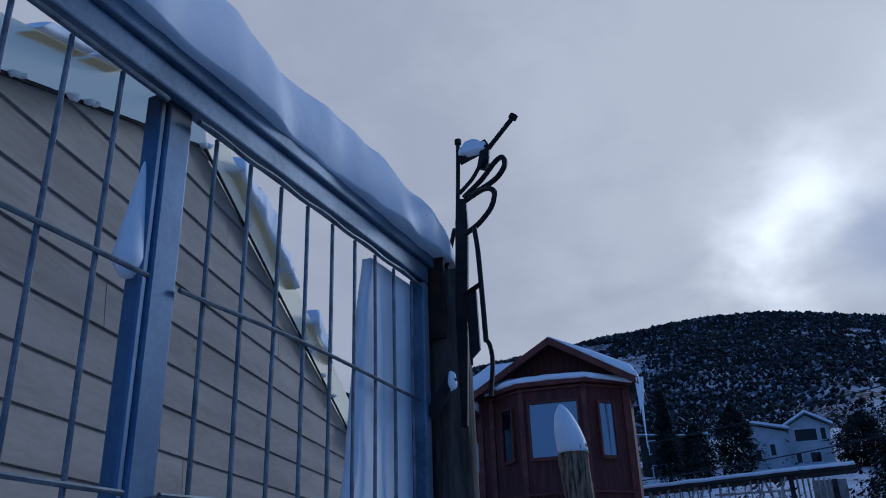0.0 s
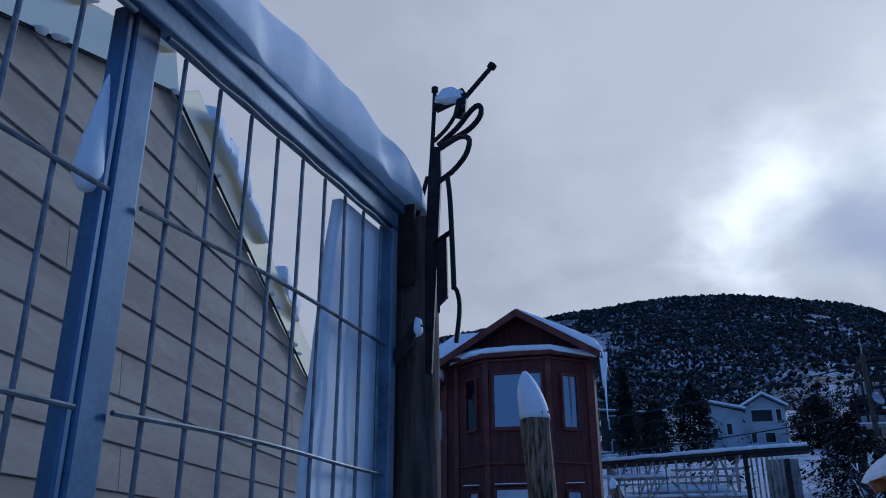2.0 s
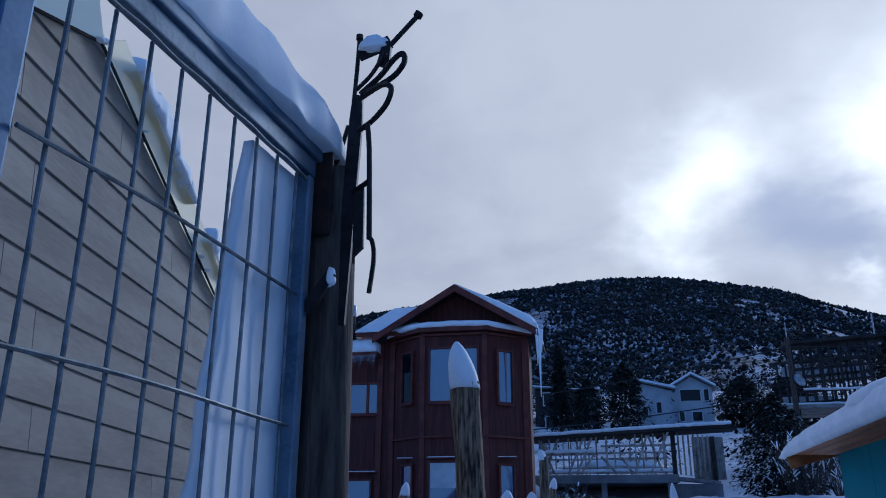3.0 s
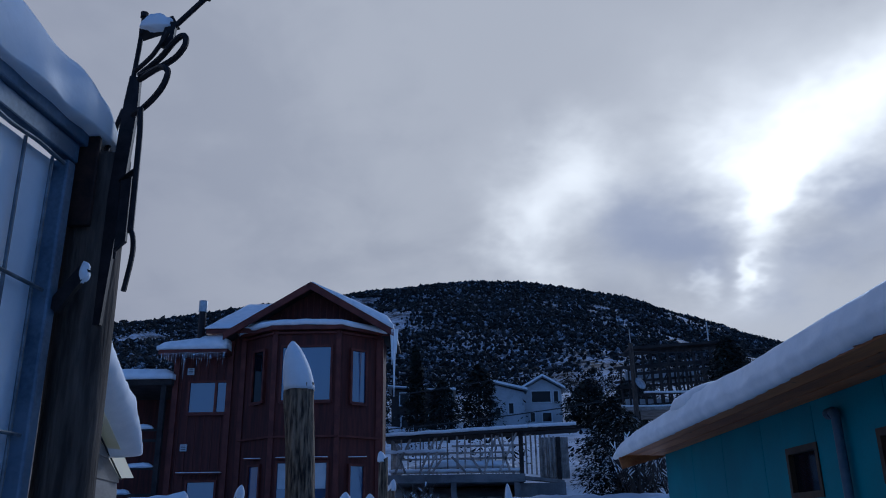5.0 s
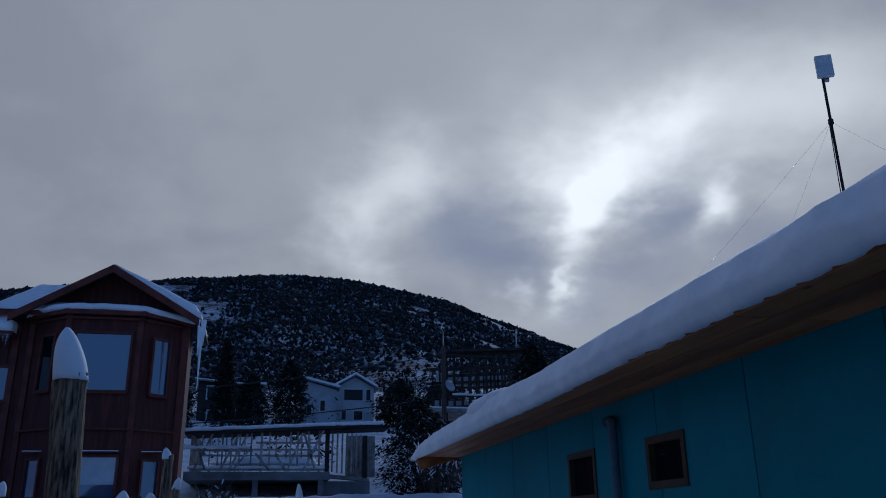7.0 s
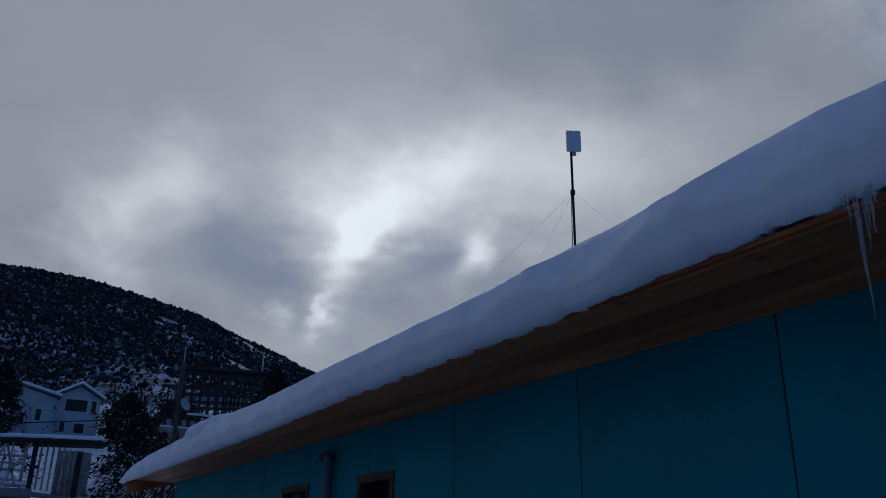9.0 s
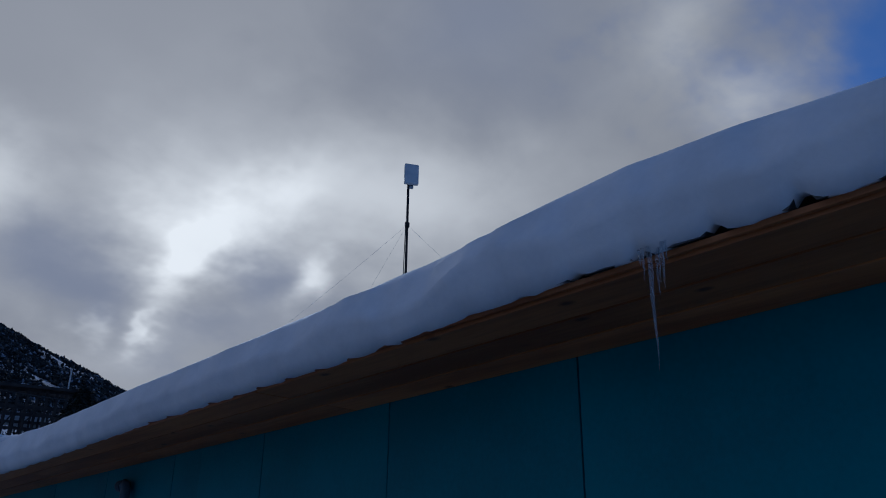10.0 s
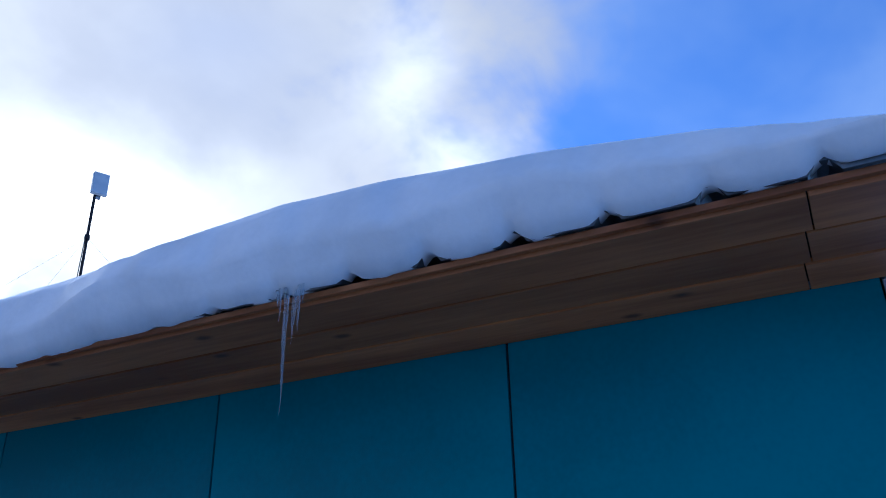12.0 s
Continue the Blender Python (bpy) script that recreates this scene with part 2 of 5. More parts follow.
FOREST = island_material("wooded_slope", [(0.0, (0.010, 0.013, 0.014)), (0.42, (0.020, 0.024, 0.024)), (0.70, (0.035, 0.038, 0.038)), (0.84, (0.08, 0.09, 0.105)), (0.95, (0.26, 0.29, 0.34))])
DUSTED = island_material("snow_dusted_twigs", [(0.0, (0.008, 0.012, 0.012)), (0.45, (0.018, 0.024, 0.020)), (0.78, (0.04, 0.045, 0.04)), (0.95, (0.55, 0.58, 0.62))])

def post_steel():
    """Galvanised steel whose head is stained with dark rust."""
    m = material("rust_stained_steel", (0.065, 0.12, 0.215), (0.115, 0.19, 0.31), 0.5, 9, 120, 0.15, metal=0.35, depth=0.002)
    nt = m.node_tree
    N, L = nt.nodes.new, nt.links.new
    b = nt.nodes["Principled BSDF"]
    old = b.inputs["Base Color"].links[0].from_socket
    geo, sp, no, mu, r, x = (N("ShaderNode" + k) for k in ("NewGeometry", "SeparateXYZ", "TexNoise", "Math", "MapRange", "Mix"))
    L(geo.outputs["Position"], sp.inputs[0])
    L(geo.outputs["Position"], no.inputs["Vector"])
    no.inputs["Scale"].default_value, no.inputs["Detail"].default_value = 22, 5
    mu.operation = "MULTIPLY_ADD"
    L(no.outputs[0], mu.inputs[0])
    mu.inputs[1].default_value = 0.09
    L(sp.outputs[2], mu.inputs[2])
    L(mu.outputs[0], r.inputs[0])
    r.inputs[1].default_value, r.inputs[2].default_value = 2.215, 2.30
    x.data_type = "RGBA"
    L(r.outputs[0], x.inputs[0])
    L(old, x.inputs[6])
    x.inputs[7].default_value = (0.02, 0.014, 0.012, 1)
    L(x.outputs[2], b.inputs["Base Color"])
    return m


POST_STEEL = post_steel()


def add_knots(m, scale, stretch, size, colour):
    """Scattered dark knots, drawn out along the grain."""
    nt = m.node_tree
    N, L = nt.nodes.new, nt.links.new
    b = nt.nodes["Principled BSDF"]
    old = b.inputs["Base Color"].links[0].from_socket
    geo, mp, vo, no, mu, r, x = (N("ShaderNode" + k) for k in ("NewGeometry", "Mapping", "TexVoronoi", "TexNoise", "Math", "MapRange", "Mix"))
    L(geo.outputs["Position"], mp.inputs[0])
    mp.inputs["Scale"].default_value = stretch
    L(mp.outputs[0], vo.inputs["Vector"])
    L(mp.outputs[0], no.inputs["Vector"])
    vo.inputs["Scale"].default_value, no.inputs["Scale"].default_value = scale, scale * 4
    mu.operation = "MULTIPLY_ADD"
    L(no.outputs[0], mu.inputs[0])
    mu.inputs[1].default_value = size * 0.9
    L(vo.outputs["Distance"], mu.inputs[2])
    L(mu.outputs[0], r.inputs[0])
    r.inputs[1].default_value, r.inputs[2].default_value, r.inputs[3].default_value, r.inputs[4].default_value = size * 0.8, size * 1.6, 0.85, 0.0
    x.data_type = "RGBA"
    L(r.outputs[0], x.inputs[0])
    L(old, x.inputs[6])
    x.inputs[7].default_value = (*colour, 1)
    L(x.outputs[2], b.inputs["Base Color"])


add_knots(SOFFIT, 6.0, (1, 0.6, 1), 0.13, (0.06, 0.02, 0.008))
add_knots(PLANK, 3.0, (1, 0.6, 1), 0.05, (0.12, 0.09, 0.07))

# ---- mesh helpers ----


def part(name, bm, mat, parent=None, label="", smooth=False):
    me = bpy.data.meshes.new(name)
    bmesh.ops.recalc_face_normals(bm, faces=bm.faces)
    if smooth:
        for f in bm.faces:
            f.smooth = True
    bm.to_mesh(me)
    bm.free()
    me.materials.append(mat)
    ob = new(name, me)
    if parent:
        ob.parent = parent
    if label:
        ob["label"] = label
    return ob


def thing(name, at, label, category, group="", kind=""):
    e = new(name)
    e.location = at
    bpy.context.view_layer.update()
    return tagged(e, label, category, group, kind)


def under(ob, parent):
    """Parents a mesh that was made in world coordinates, at its place."""
    ob.parent = parent
    o = parent
    off = Vector()
    while o:
        off += o.location
        o = o.parent
    ob.matrix_parent_inverse = Matrix.Translation(-off)
    return ob


def wpart(name, bm, mat, parent, label="", smooth=False):
    return under(part(name, bm, mat, None, label, smooth), parent)


def box(bm, lo, hi, m=None, bevel=0.0):
    c = [(a + b) / 2 for a, b in zip(lo, hi)]
    s = [abs(b - a) for a, b in zip(lo, hi)]
    r = bmesh.ops.create_cube(bm, size=1, matrix=(m or Matrix()) @ Matrix.Translation(c) @ Matrix.Diagonal((*s, 1)))
    if bevel:
        edges = list({e for v in r["verts"] for e in v.link_edges})
        bmesh.ops.bevel(bm, geom=edges, offset=bevel, segments=2, affect="EDGES", profile=0.5)
    return r["verts"]


def rod(bm, a, b, r0, r1=None, n=8):
    a, b = Vector(a), Vector(b)
    d = b - a
    m = Matrix.Translation((a + b) / 2) @ d.to_track_quat("Z", "Y").to_matrix().to_4x4()
    bmesh.ops.create_cone(bm, cap_ends=True, segments=n, radius1=r0, radius2=r0 if r1 is None else r1, depth=d.length, matrix=m)


def beam(bm, a, b, w, h):
    """A squared bar from a to b."""
    a, b = Vector(a), Vector(b)
    d = b - a
    m = Matrix.Translation((a + b) / 2) @ d.to_track_quat("Z", "Y").to_matrix().to_4x4()
    bmesh.ops.create_cube(bm, size=1, matrix=m @ Matrix.Diagonal((w, h, d.length, 1)))


def tube(bm, pts, r, n=8):
    """A round bar bent along points."""
    pts = [Vector(p) for p in pts]
    rings = []
    side = None
    for i, p in enumerate(pts):
        d = (pts[min(i + 1, len(pts) - 1)] - pts[max(i - 1, 0)]).normalized()
        if side is None:
            side = d.cross(Vector((0.3, 1, 0.2))).normalized()
        side = (side - d * side.dot(d)).normalized()
        up = d.cross(side)
        rings.append([bm.verts.new(p + r * (math.cos(t) * side + math.sin(t) * up)) for t in (2 * math.pi * k / n for k in range(n))])
    for a, b in zip(rings, rings[1:]):
        for k in range(n):
            bm.faces.new((a[k], a[(k + 1) % n], b[(k + 1) % n], b[k]))
    bm.faces.new(rings[0])
    bm.faces.new(rings[-1][::-1])


def curve_pts(ctrl, n=6):
    """Points of a smooth line through the control points."""
    c = [Vector(p) for p in ctrl]
    out = []
    for i in range(len(c) - 1):
        p0, p1, p2, p3 = c[max(i - 1, 0)], c[i], c[i + 1], c[min(i + 2, len(c) - 1)]
        for k in range(n):
            t = k / n
            out.append(0.5 * (2 * p1 + (p2 - p0) * t + (2 * p0 - 5 * p1 + 4 * p2 - p3) * t * t + (3 * p1 - p0 - 3 * p2 + p3) * t ** 3))
    out.append(c[-1])
    return out


def prism(bm, outline, axis, lo, hi):
    """A polygon in the other two axes, drawn out along axis from lo to hi."""
    def at(p, w):
        q = list(p)
        q.insert(axis, w)
        return q
    a = [bm.verts.new(at(p, lo)) for p in outline]
    b = [bm.verts.new(at(p, hi)) for p in outline]
    bm.faces.new(a)
    bm.faces.new(b[::-1])
    n = len(outline)
    for i in range(n):
        bm.faces.new((a[i], b[i], b[(i + 1) % n], a[(i + 1) % n]))


def clip(poly, nx, ny, c):
    """The part of a polygon where nx * x + ny * y <= c."""
    out = []
    for i, p in enumerate(poly):
        q = poly[(i + 1) % len(poly)]
        dp, dq = nx * p[0] + ny * p[1] - c, nx * q[0] + ny * q[1] - c
        if dp <= 0:
            out.append(p)
        if (dp < 0) != (dq < 0) and dp != dq:
            t = dp / (dp - dq)
            out.append((p[0] + t * (q[0] - p[0]), p[1] + t * (q[1] - p[1])))
    return out


def lerp(table, x):
    return float(np.interp(x, [p[0] for p in table], [p[1] for p in table]))


def ridge_snow(name, start, end, low, table, width, mat=SNOW, lump=0.02, steps=90, ring=18, sag=0.02, back=0.5, seed=0.0, square=0.75, end_round=0.05):
    """A long loaf of snow from start to end (plan points). table: distance along it and height of its top above low. width: its full width,
    of which the share back lies on the left of the line."""
    s, e = Vector(start), Vector(end)
    d = (e - s)
    length = d.length
    d.normalize()
    side = Vector((d.y, -d.x))
    bm = bmesh.new()
    rings = []
    for i in range(steps + 1):
        u = length * i / steps
        taper = min(1, (min(u, length - u) + 0.006) / end_round) ** 0.5
        h = lerp(table, u) * (0.25 + 0.75 * taper)
        w = width * (0.55 + 0.45 * taper)
        p = s + d * u
        verts = []
        for k in range(ring):
            t = 2 * math.pi * k / ring
            cx, cz = math.cos(t), math.sin(t)
            ex = math.copysign(abs(cx) ** square, cx)
            ez = math.copysign(abs(cz) ** square, cz)
            off = ex * w * (0.5)
            zz = low + (h * ez if ez > 0 else sag * ez)
            q = Vector((p.x + side.x * (off + width * (0.5 - back)), p.y + side.y * (off + width * (0.5 - back)), zz))
            nz = noise.fractal(Vector((q.x * 3 + seed, q.y * 3, q.z * 3)), 0.8, 2.1, 3)
            nf = noise.noise(Vector((q.x * 11 + seed, q.y * 11, q.z * 11)))
            k2 = lump * (nz + 0.35 * nf)
            q += Vector((side.x * ex * k2, side.y * ex * k2, ez * k2 if ez > 0 else -abs(nf) * sag))
            verts.append(bm.verts.new(q))
        rings.append(verts)
    for a, b in zip(rings, rings[1:]):
        for k in range(ring):
            bm.faces.new((a[k], a[(k + 1) % ring], b[(k + 1) % ring], b[k]))
    bm.faces.new(rings[0])
    bm.faces.new(rings[-1][::-1])
    return part(name, bm, mat, None, "", True)


def lump_of_snow(bm, c, r, seed, flat=0.7):
    res = bmesh.ops.create_icosphere(bm, subdivisions=3, radius=1.0)
    for v in res["verts"]:
        n = 1 + 0.28 * noise.fractal(v.co * 1.6 + Vector((seed, 0, 0)), 0.8, 2.0, 3)
        v.co = Vector(c) + Vector((v.co.x * r[0] * n, v.co.y * r[1] * n, v.co.z * r[2] * n if v.co.z > 0 else v.co.z * r[2] * flat * n))


# ---- ground and hill ----
RISE = [(0, 0), (3, 0), (6, 0.4), (9, 0.85), (15, 1.35), (23, 1.75), (30, 2.25), (37, 3.8), (46, 5.6), (58, 8.2), (80, 13), (110, 19)]
CREST = [(-180, 2.0), (-75, 7.0), (-45, 10.5), (-30, 12.7), (-22.9, 13.3), (-19.5, 13.75), (-14.3, 14.8), (-6.5, 16.1), (-2, 16.65), (1.5, 16.75), (6, 16.55), (9.8, 15.95), (12.6, 15.3), (14.5, 14.45), (17.5, 13.15), (21, 11.8), (25, 10.3), (30, 8.2), (45, 5.5), (80, 3.0), (180, 2.0)]
CREST_AT = 430.0


def ground_z(x, y):
    r = math.hypot(x, y)
    az = math.degrees(math.atan2(x, y))
    ahead = max(0.0, min(1.0, (115 - abs(az)) / 50))
    ahead = ahead * ahead * (3 - 2 * ahead)
    if r < 110:
        z = lerp(RISE, r)
    else:
        top = CREST_AT * math.tan(radians(lerp(CREST, az)))
        t = (r - 110) / (CREST_AT - 110)
        z = 19 + (top - 19) * (t ** 1.05) if t < 1 else top - (r - CREST_AT) * 0.25
    z *= ahead
    if r > 4:
        k = min(1, (r - 4) / 60)
        z += k * 1.2 * noise.fractal(Vector((x * 0.03, y * 0.03, 0)), 1, 2, 4) + min(1, (r - 4) / 8) * 0.05 * noise.noise(Vector((x * 0.7, y * 0.7, 3)))
    if r > 150:
        z += (r - 150) / 280 * 3.0 * noise.fractal(Vector((x * 0.02, y * 0.02, 5)), 1, 2, 4) * min(1, max(0, (CREST_AT + 40 - r) / 90))
    return z


def polar_sheet(name, radii, mat, angles):
    bm = bmesh.new()
    rings = []
    for r in radii:
        rings.append([bm.verts.new((r * math.sin(a), r * math.cos(a), ground_z(r * math.sin(a), r * math.cos(a)))) for a in angles])
    n = len(angles)
    for a, b in zip(rings, rings[1:]):
        for k in range(n):
            bm.faces.new((a[k], a[(k + 1) % n], b[(k + 1) % n], b[k]))
    if radii[0] < 1:
        bm.faces.new(rings[0])
    return part(name, bm, mat, None, "", True)


HILL = material("snowy_hillside", (0.02, 0.022, 0.025), (0.55, 0.60, 0.68), 0.9, 0.11, 0.9, 0.3, stretch=(1, 1, 0.5), depth=0.5, grain=1.0)
ANGLES = sorted([radians(a) for a in np.arange(-40, 45, 0.5)] + [radians(a) for a in np.arange(45, 320, 5)])
ground = polar_sheet("ground", [0.4, 1, 2, 3, 4.5, 6, 7.5, 9, 11, 13, 15, 18, 21, 24, 27, 30, 33, 37, 42, 48, 55, 63, 72, 84, 97, 110], FAR_SNOW, ANGLES)
tagged(ground, "snow-covered ground rising towards the hill", "ground", kind="structure")
hill = polar_sheet("mountain", list(np.linspace(110, 440, 46)) + [480, 540, 900, 2500], HILL, ANGLES)
tagged(hill, "wooded hillside with snow between the trees", "mountain", kind="structure")


def forest():
    rng = random.Random(5)
    verts, faces = [], []
    for i in range(112000):
        az = radians(rng.uniform(-30, 30))
        t = rng.random()
        r = 112 + 322 * t ** 0.8
        if i < 3500:
            r = rng.uniform(408, 434)
        x, y = r * math.sin(az), r * math.cos(az)
        dens = noise.fractal(Vector((x * 0.025, y * 0.012, 9)), 1, 2, 4)
        if i >= 3500 and dens < rng.uniform(-0.50, 0.17):
            continue
        z = ground_z(x, y)
        s = rng.uniform(0.35, 1.0) ** 1.3 * (0.4 + 1.6 * r / 430) * (1.25 if i < 3500 else 1.0)
        base = len(verts)
        tip = s * rng.uniform(0.8, 1.35)
        n = 4
        a0 = rng.uniform(0, 6)
        for lv, (rr, zz) in enumerate(((0.4, 0.1), (0.85, 0.55))):
            for k in range(n):
                a = a0 + 2 * math.pi * k / n + lv * 0.6
                q = s * 0.7 * rr * rng.uniform(0.45, 1.35)
                verts.append((x + q * math.cos(a), y + q * math.sin(a), z + tip * zz * rng.uniform(0.6, 1.3)))
        verts.append((x + rng.uniform(-.35, .35) * s, y, z + tip))
        for k in range(n):
            k2 = (k + 1) % n
            faces.append((base + k, base + k2, base + n + k2, base + n + k))
            faces.append((base + n + k, base + n + k2, base + 2 * n))
        # snow caught in the crown
        if i >= 3500 and rng.random() < 0.14:
            base = len(verts)
            w = s * rng.uniform(0.15, 0.4)
            zt = z + tip * rng.uniform(0.5, 1.02)
            ox = x + rng.uniform(-0.4, 0.4) * s
            for a in (a0, a0 + 2.1, a0 + 4.2):
                verts.append((ox + w * math.cos(a), y - 0.45 * s + w * math.sin(a), zt + rng.uniform(-0.3, 0.3) * w))
            faces.append((base, base + 1, base + 2))
    me = bpy.data.meshes.new("hill_forest")
    me.from_pydata(verts, [], faces)
    me.materials.append(FOREST)
    ob = new("hill_forest", me)
    tagged(ob, "dark bare forest dusted with snow on the hillside", "forest", kind="stuff")


forest()

# ---- the mesh gate beside the camera ----
GATE_A, GATE_B = Vector((-0.635, 0.87)), Vector((-0.557, 1.625))
GATE_U = (GATE_B - GATE_A).normalized()
GATE_N = Vector((GATE_U.y, -GATE_U.x))       # towards the camera


def on_gate(s, z, out=0.0):
    p = GATE_A + GATE_U * s + GATE_N * out
    return (p.x, p.y, z)


GATE_M = Matrix(((GATE_N.x, GATE_U.x, 0, GATE_A.x), (GATE_N.y, GATE_U.y, 0, GATE_A.y), (0, 0, 1, 0), (0, 0, 0, 1)))


def build_gate():
    g = thing("mesh_gate", (-0.6, 1.2, 0), "galvanised steel gate with welded wire mesh and snow on its rail", "gate")
    bm = bmesh.new()
    box(bm, (-0.014, -1.6, 2.258), (0.014, 0.80, 2.30), GATE_M, 0.004)
    box(bm, (-0.022, -1.6, 2.30), (0.024, 0.83, 2.335), GATE_M, 0.004)
    wpart("top_rail", bm, GALVANISED, g)
    bm = bmesh.new()
    box(bm, (-0.034, -0.049, 0.05), (0.0, 0.001, 2.262), GATE_M, 0.005)
    wpart("post", bm, POST_STEEL, g, "galvanised post, rusted at its head")
    bm = bmesh.new()
    box(bm, (-0.030, -0.062, 0.05), (-0.003, -0.0505, 2.262), GATE_M, 0.003)
    wpart("angle_edge", bm, POST_STEEL, g)
    bm = bmesh.new()
    box(bm, (-0.03, 0.757, 0.05), (0.02, 0.785, 2.25), GATE_M, 0.004)
    wpart("jamb", bm, GALVANISED, g)
    bm = bmesh.new()
    box(bm, (-0.02, -1.6, 0.05), (0.02, -1.55, 2.25), GATE_M, 0.004)
    wpart("end_post", bm, GALVANISED, g)
    bm = bmesh.new()
    tube(bm, [on_gate(s, 2.243 + 0.002 * math.sin(s * 40), 0.012) for s in np.linspace(0.0, 0.76, 40)], 0.0045)
    tube(bm, [on_gate(s, 2.243, 0.012) for s in np.linspace(-1.5, -0.066, 20)], 0.0045)
    wpart("mesh_edge_wire", bm, WIRE, g)
    rng = random.Random(3)
    for k in range(-17, 9):
        s = 0.057 + 0.0848 * k
        if k < 0:
            s -= 0.027
        if -0.08 < s < 0.005:
            continue
        bm = bmesh.new()
        lean, wob = rng.uniform(-0.004, 0.004), rng.uniform(0, 6)
        tube(bm, [on_gate(s + lean * (z - 1.9) + 0.0012 * math.sin(z * 9 + wob), z, 0.0) for z in np.linspace(0.1, 2.246, 24)], 0.0036, 7)
        wpart("vertical_wire", bm, WIRE, g)
    for z in (1.988, 1.725, 1.462, 1.2, 0.937, 0.674, 0.411):
        for a, b in ((-1.55, -0.06), (0.0, 0.762)):
            bm = bmesh.new()
            wob = rng.uniform(0, 6)
            tube(bm, [on_gate(s, z + 0.004 * math.sin(s * 7 + wob), 0.006) for s in np.linspace(a, b, 26)], 0.0036, 7)
            wpart("horizontal_wire", bm, WIRE, g)


build_gate()
a, b = on_gate(-1.55, 0), on_gate(0.925, 0)
gate_snow = ridge_snow("rail_snow", a[:2], b[:2], 2.332, [(0, 0.19), (1.3, 0.185), (1.6, 0.17), (1.72, 0.145), (1.96, 0.145), (2.16, 0.125), (2.33, 0.095), (2.42, 0.055), (2.475, 0.025)], 0.095, lump=0.022, steps=150, back=0.5, sag=0.006, end_round=0.1)
tagged(gate_snow, "thick loaf of snow lying on the gate's top rail", "snow")


def gate_snow_sheet():
    """Snow packed against the back of the mesh beside the jamb."""
    bm = bmesh.new()
    nz, ns = 90, 14
    rows = {}
    for side in (0, 1):
        for i in range(nz + 1):
            z = 0.02 + 2.225 * i / nz
            s0 = 0.485 + 0.13 * (z - 1.63) + 0.014 * noise.fractal(Vector((2, z * 7, 1)), 1, 2, 3)
            for j in range(ns + 1):
                s = s0 + (0.762 - s0) * j / ns
                bulge = 0.025 * math.sin(math.pi * min(1, j / ns * 1.6 + 0.02) * 0.5)
                d = -0.012 - (bulge + 0.02 if side else 0.0) + 0.004 * noise.noise(Vector((s * 14, z * 9, 0)))
                rows[side, i, j] = bm.verts.new(on_gate(s, z, d))
    for side in (0, 1):
        for i in range(nz):
            for j in range(ns):
                bm.faces.new([rows[side, *q] for q in ((i, j), (i + 1, j), (i + 1, j + 1), (i, j + 1))])
    for i in range(nz):
        for j in (0, ns):
            bm.faces.new([rows[q] for q in ((0, i, j), (0, i + 1, j), (1, i + 1, j), (1, i, j))])
    for j in range(ns):
        for i in (0, nz):
            bm.faces.new([rows[q] for q in ((0, i, j), (0, i, j + 1), (1, i, j + 1), (1, i, j))])
    ob = part("packed_snow", bm, SNOW, None, "", True)
    tagged(ob, "smooth slab of snow packed against the gate mesh", "snow")


gate_snow_sheet()


def snow_on_post():
    """A drop of snow held between the post and the mesh, and a thin strip on the other edge."""
    for s_mid, half, z0, z1, seed, label in ((-0.070, 0.027, 1.986, 2.165, 1.0, "drop of snow clinging to the edge of the gate post"),
                                            (0.004, 0.008, 1.965, 2.09, 5.0, "thin strip of snow on the edge of the gate post")):
        bm = bmesh.new()
        rings, n = [], 14
        for i in range(22):
            t = i / 21
            w = half * (min(1, t / 0.16 + 0.2) ** 0.6) * (1 - t) ** 0.75 + 0.0008
            z = z0 + (z1 - z0) * t
            rings.append([bm.verts.new(on_gate(s_mid + w * math.cos(a) * (1 + 0.2 * noise.noise(Vector((math.cos(a) * 2 + seed, z * 40, math.sin(a))))) + 0.012 * t, z, -0.020 + 0.7 * w * math.sin(a)))
                          for a in (2 * math.pi * k / n for k in range(n))])
        for a, b in zip(rings, rings[1:]):
            for k in range(n):
                bm.faces.new((a[k], a[(k + 1) % n], b[(k + 1) % n], b[k]))
        bm.faces.new(rings[0])
        bm.faces.new(rings[-1][::-1])
        tagged(part("clinging_snow", bm, SNOW, None, "", True), label, "snow")


snow_on_post()


def wooden_post():
    p = thing("gate_post", (-0.535, 1.735, 0), "dark weathered wooden gate post with a rusted steel plate", "post")
    bm = bmesh.new()
    n, rings = 18, []
    for z in np.linspace(0, 2.30, 40):
        rings.append([bm.verts.new((-0.523 + 0.056 * (1 + 0.10 * noise.noise(Vector((k * 0.9, z * 3, 2)))) * math.cos(2 * math.pi * k / n) + 0.012 * (1.9 - z),
                                    1.745 + 0.056 * math.sin(2 * math.pi * k / n), z + (0.01 * math.sin(k * 2.0) if z > 2.29 else 0))) for k in range(n)])
    for a, b in zip(rings, rings[1:]):
        for k in range(n):
            bm.faces.new((a[k], a[(k + 1) % n], b[(k + 1) % n], b[k]))
    bm.faces.new(rings[0])
    bm.faces.new(rings[-1][::-1])
    wpart("post_shaft", bm, OLD_WOOD, p, smooth=True)
    bm = bmesh.new()
    box(bm, (-0.585, 1.672, 2.13), (-0.505, 1.684, 2.325), bevel=0.003)
    wpart("steel_plate", bm, RUST, p, "rusted steel plate")
    bm = bmesh.new()
    box(bm, (-0.590, 1.66, 0.05), (-0.560, 1.70, 2.15), bevel=0.006)
    wpart("frosted_strip", bm, GALVANISED, p)


wooden_post()


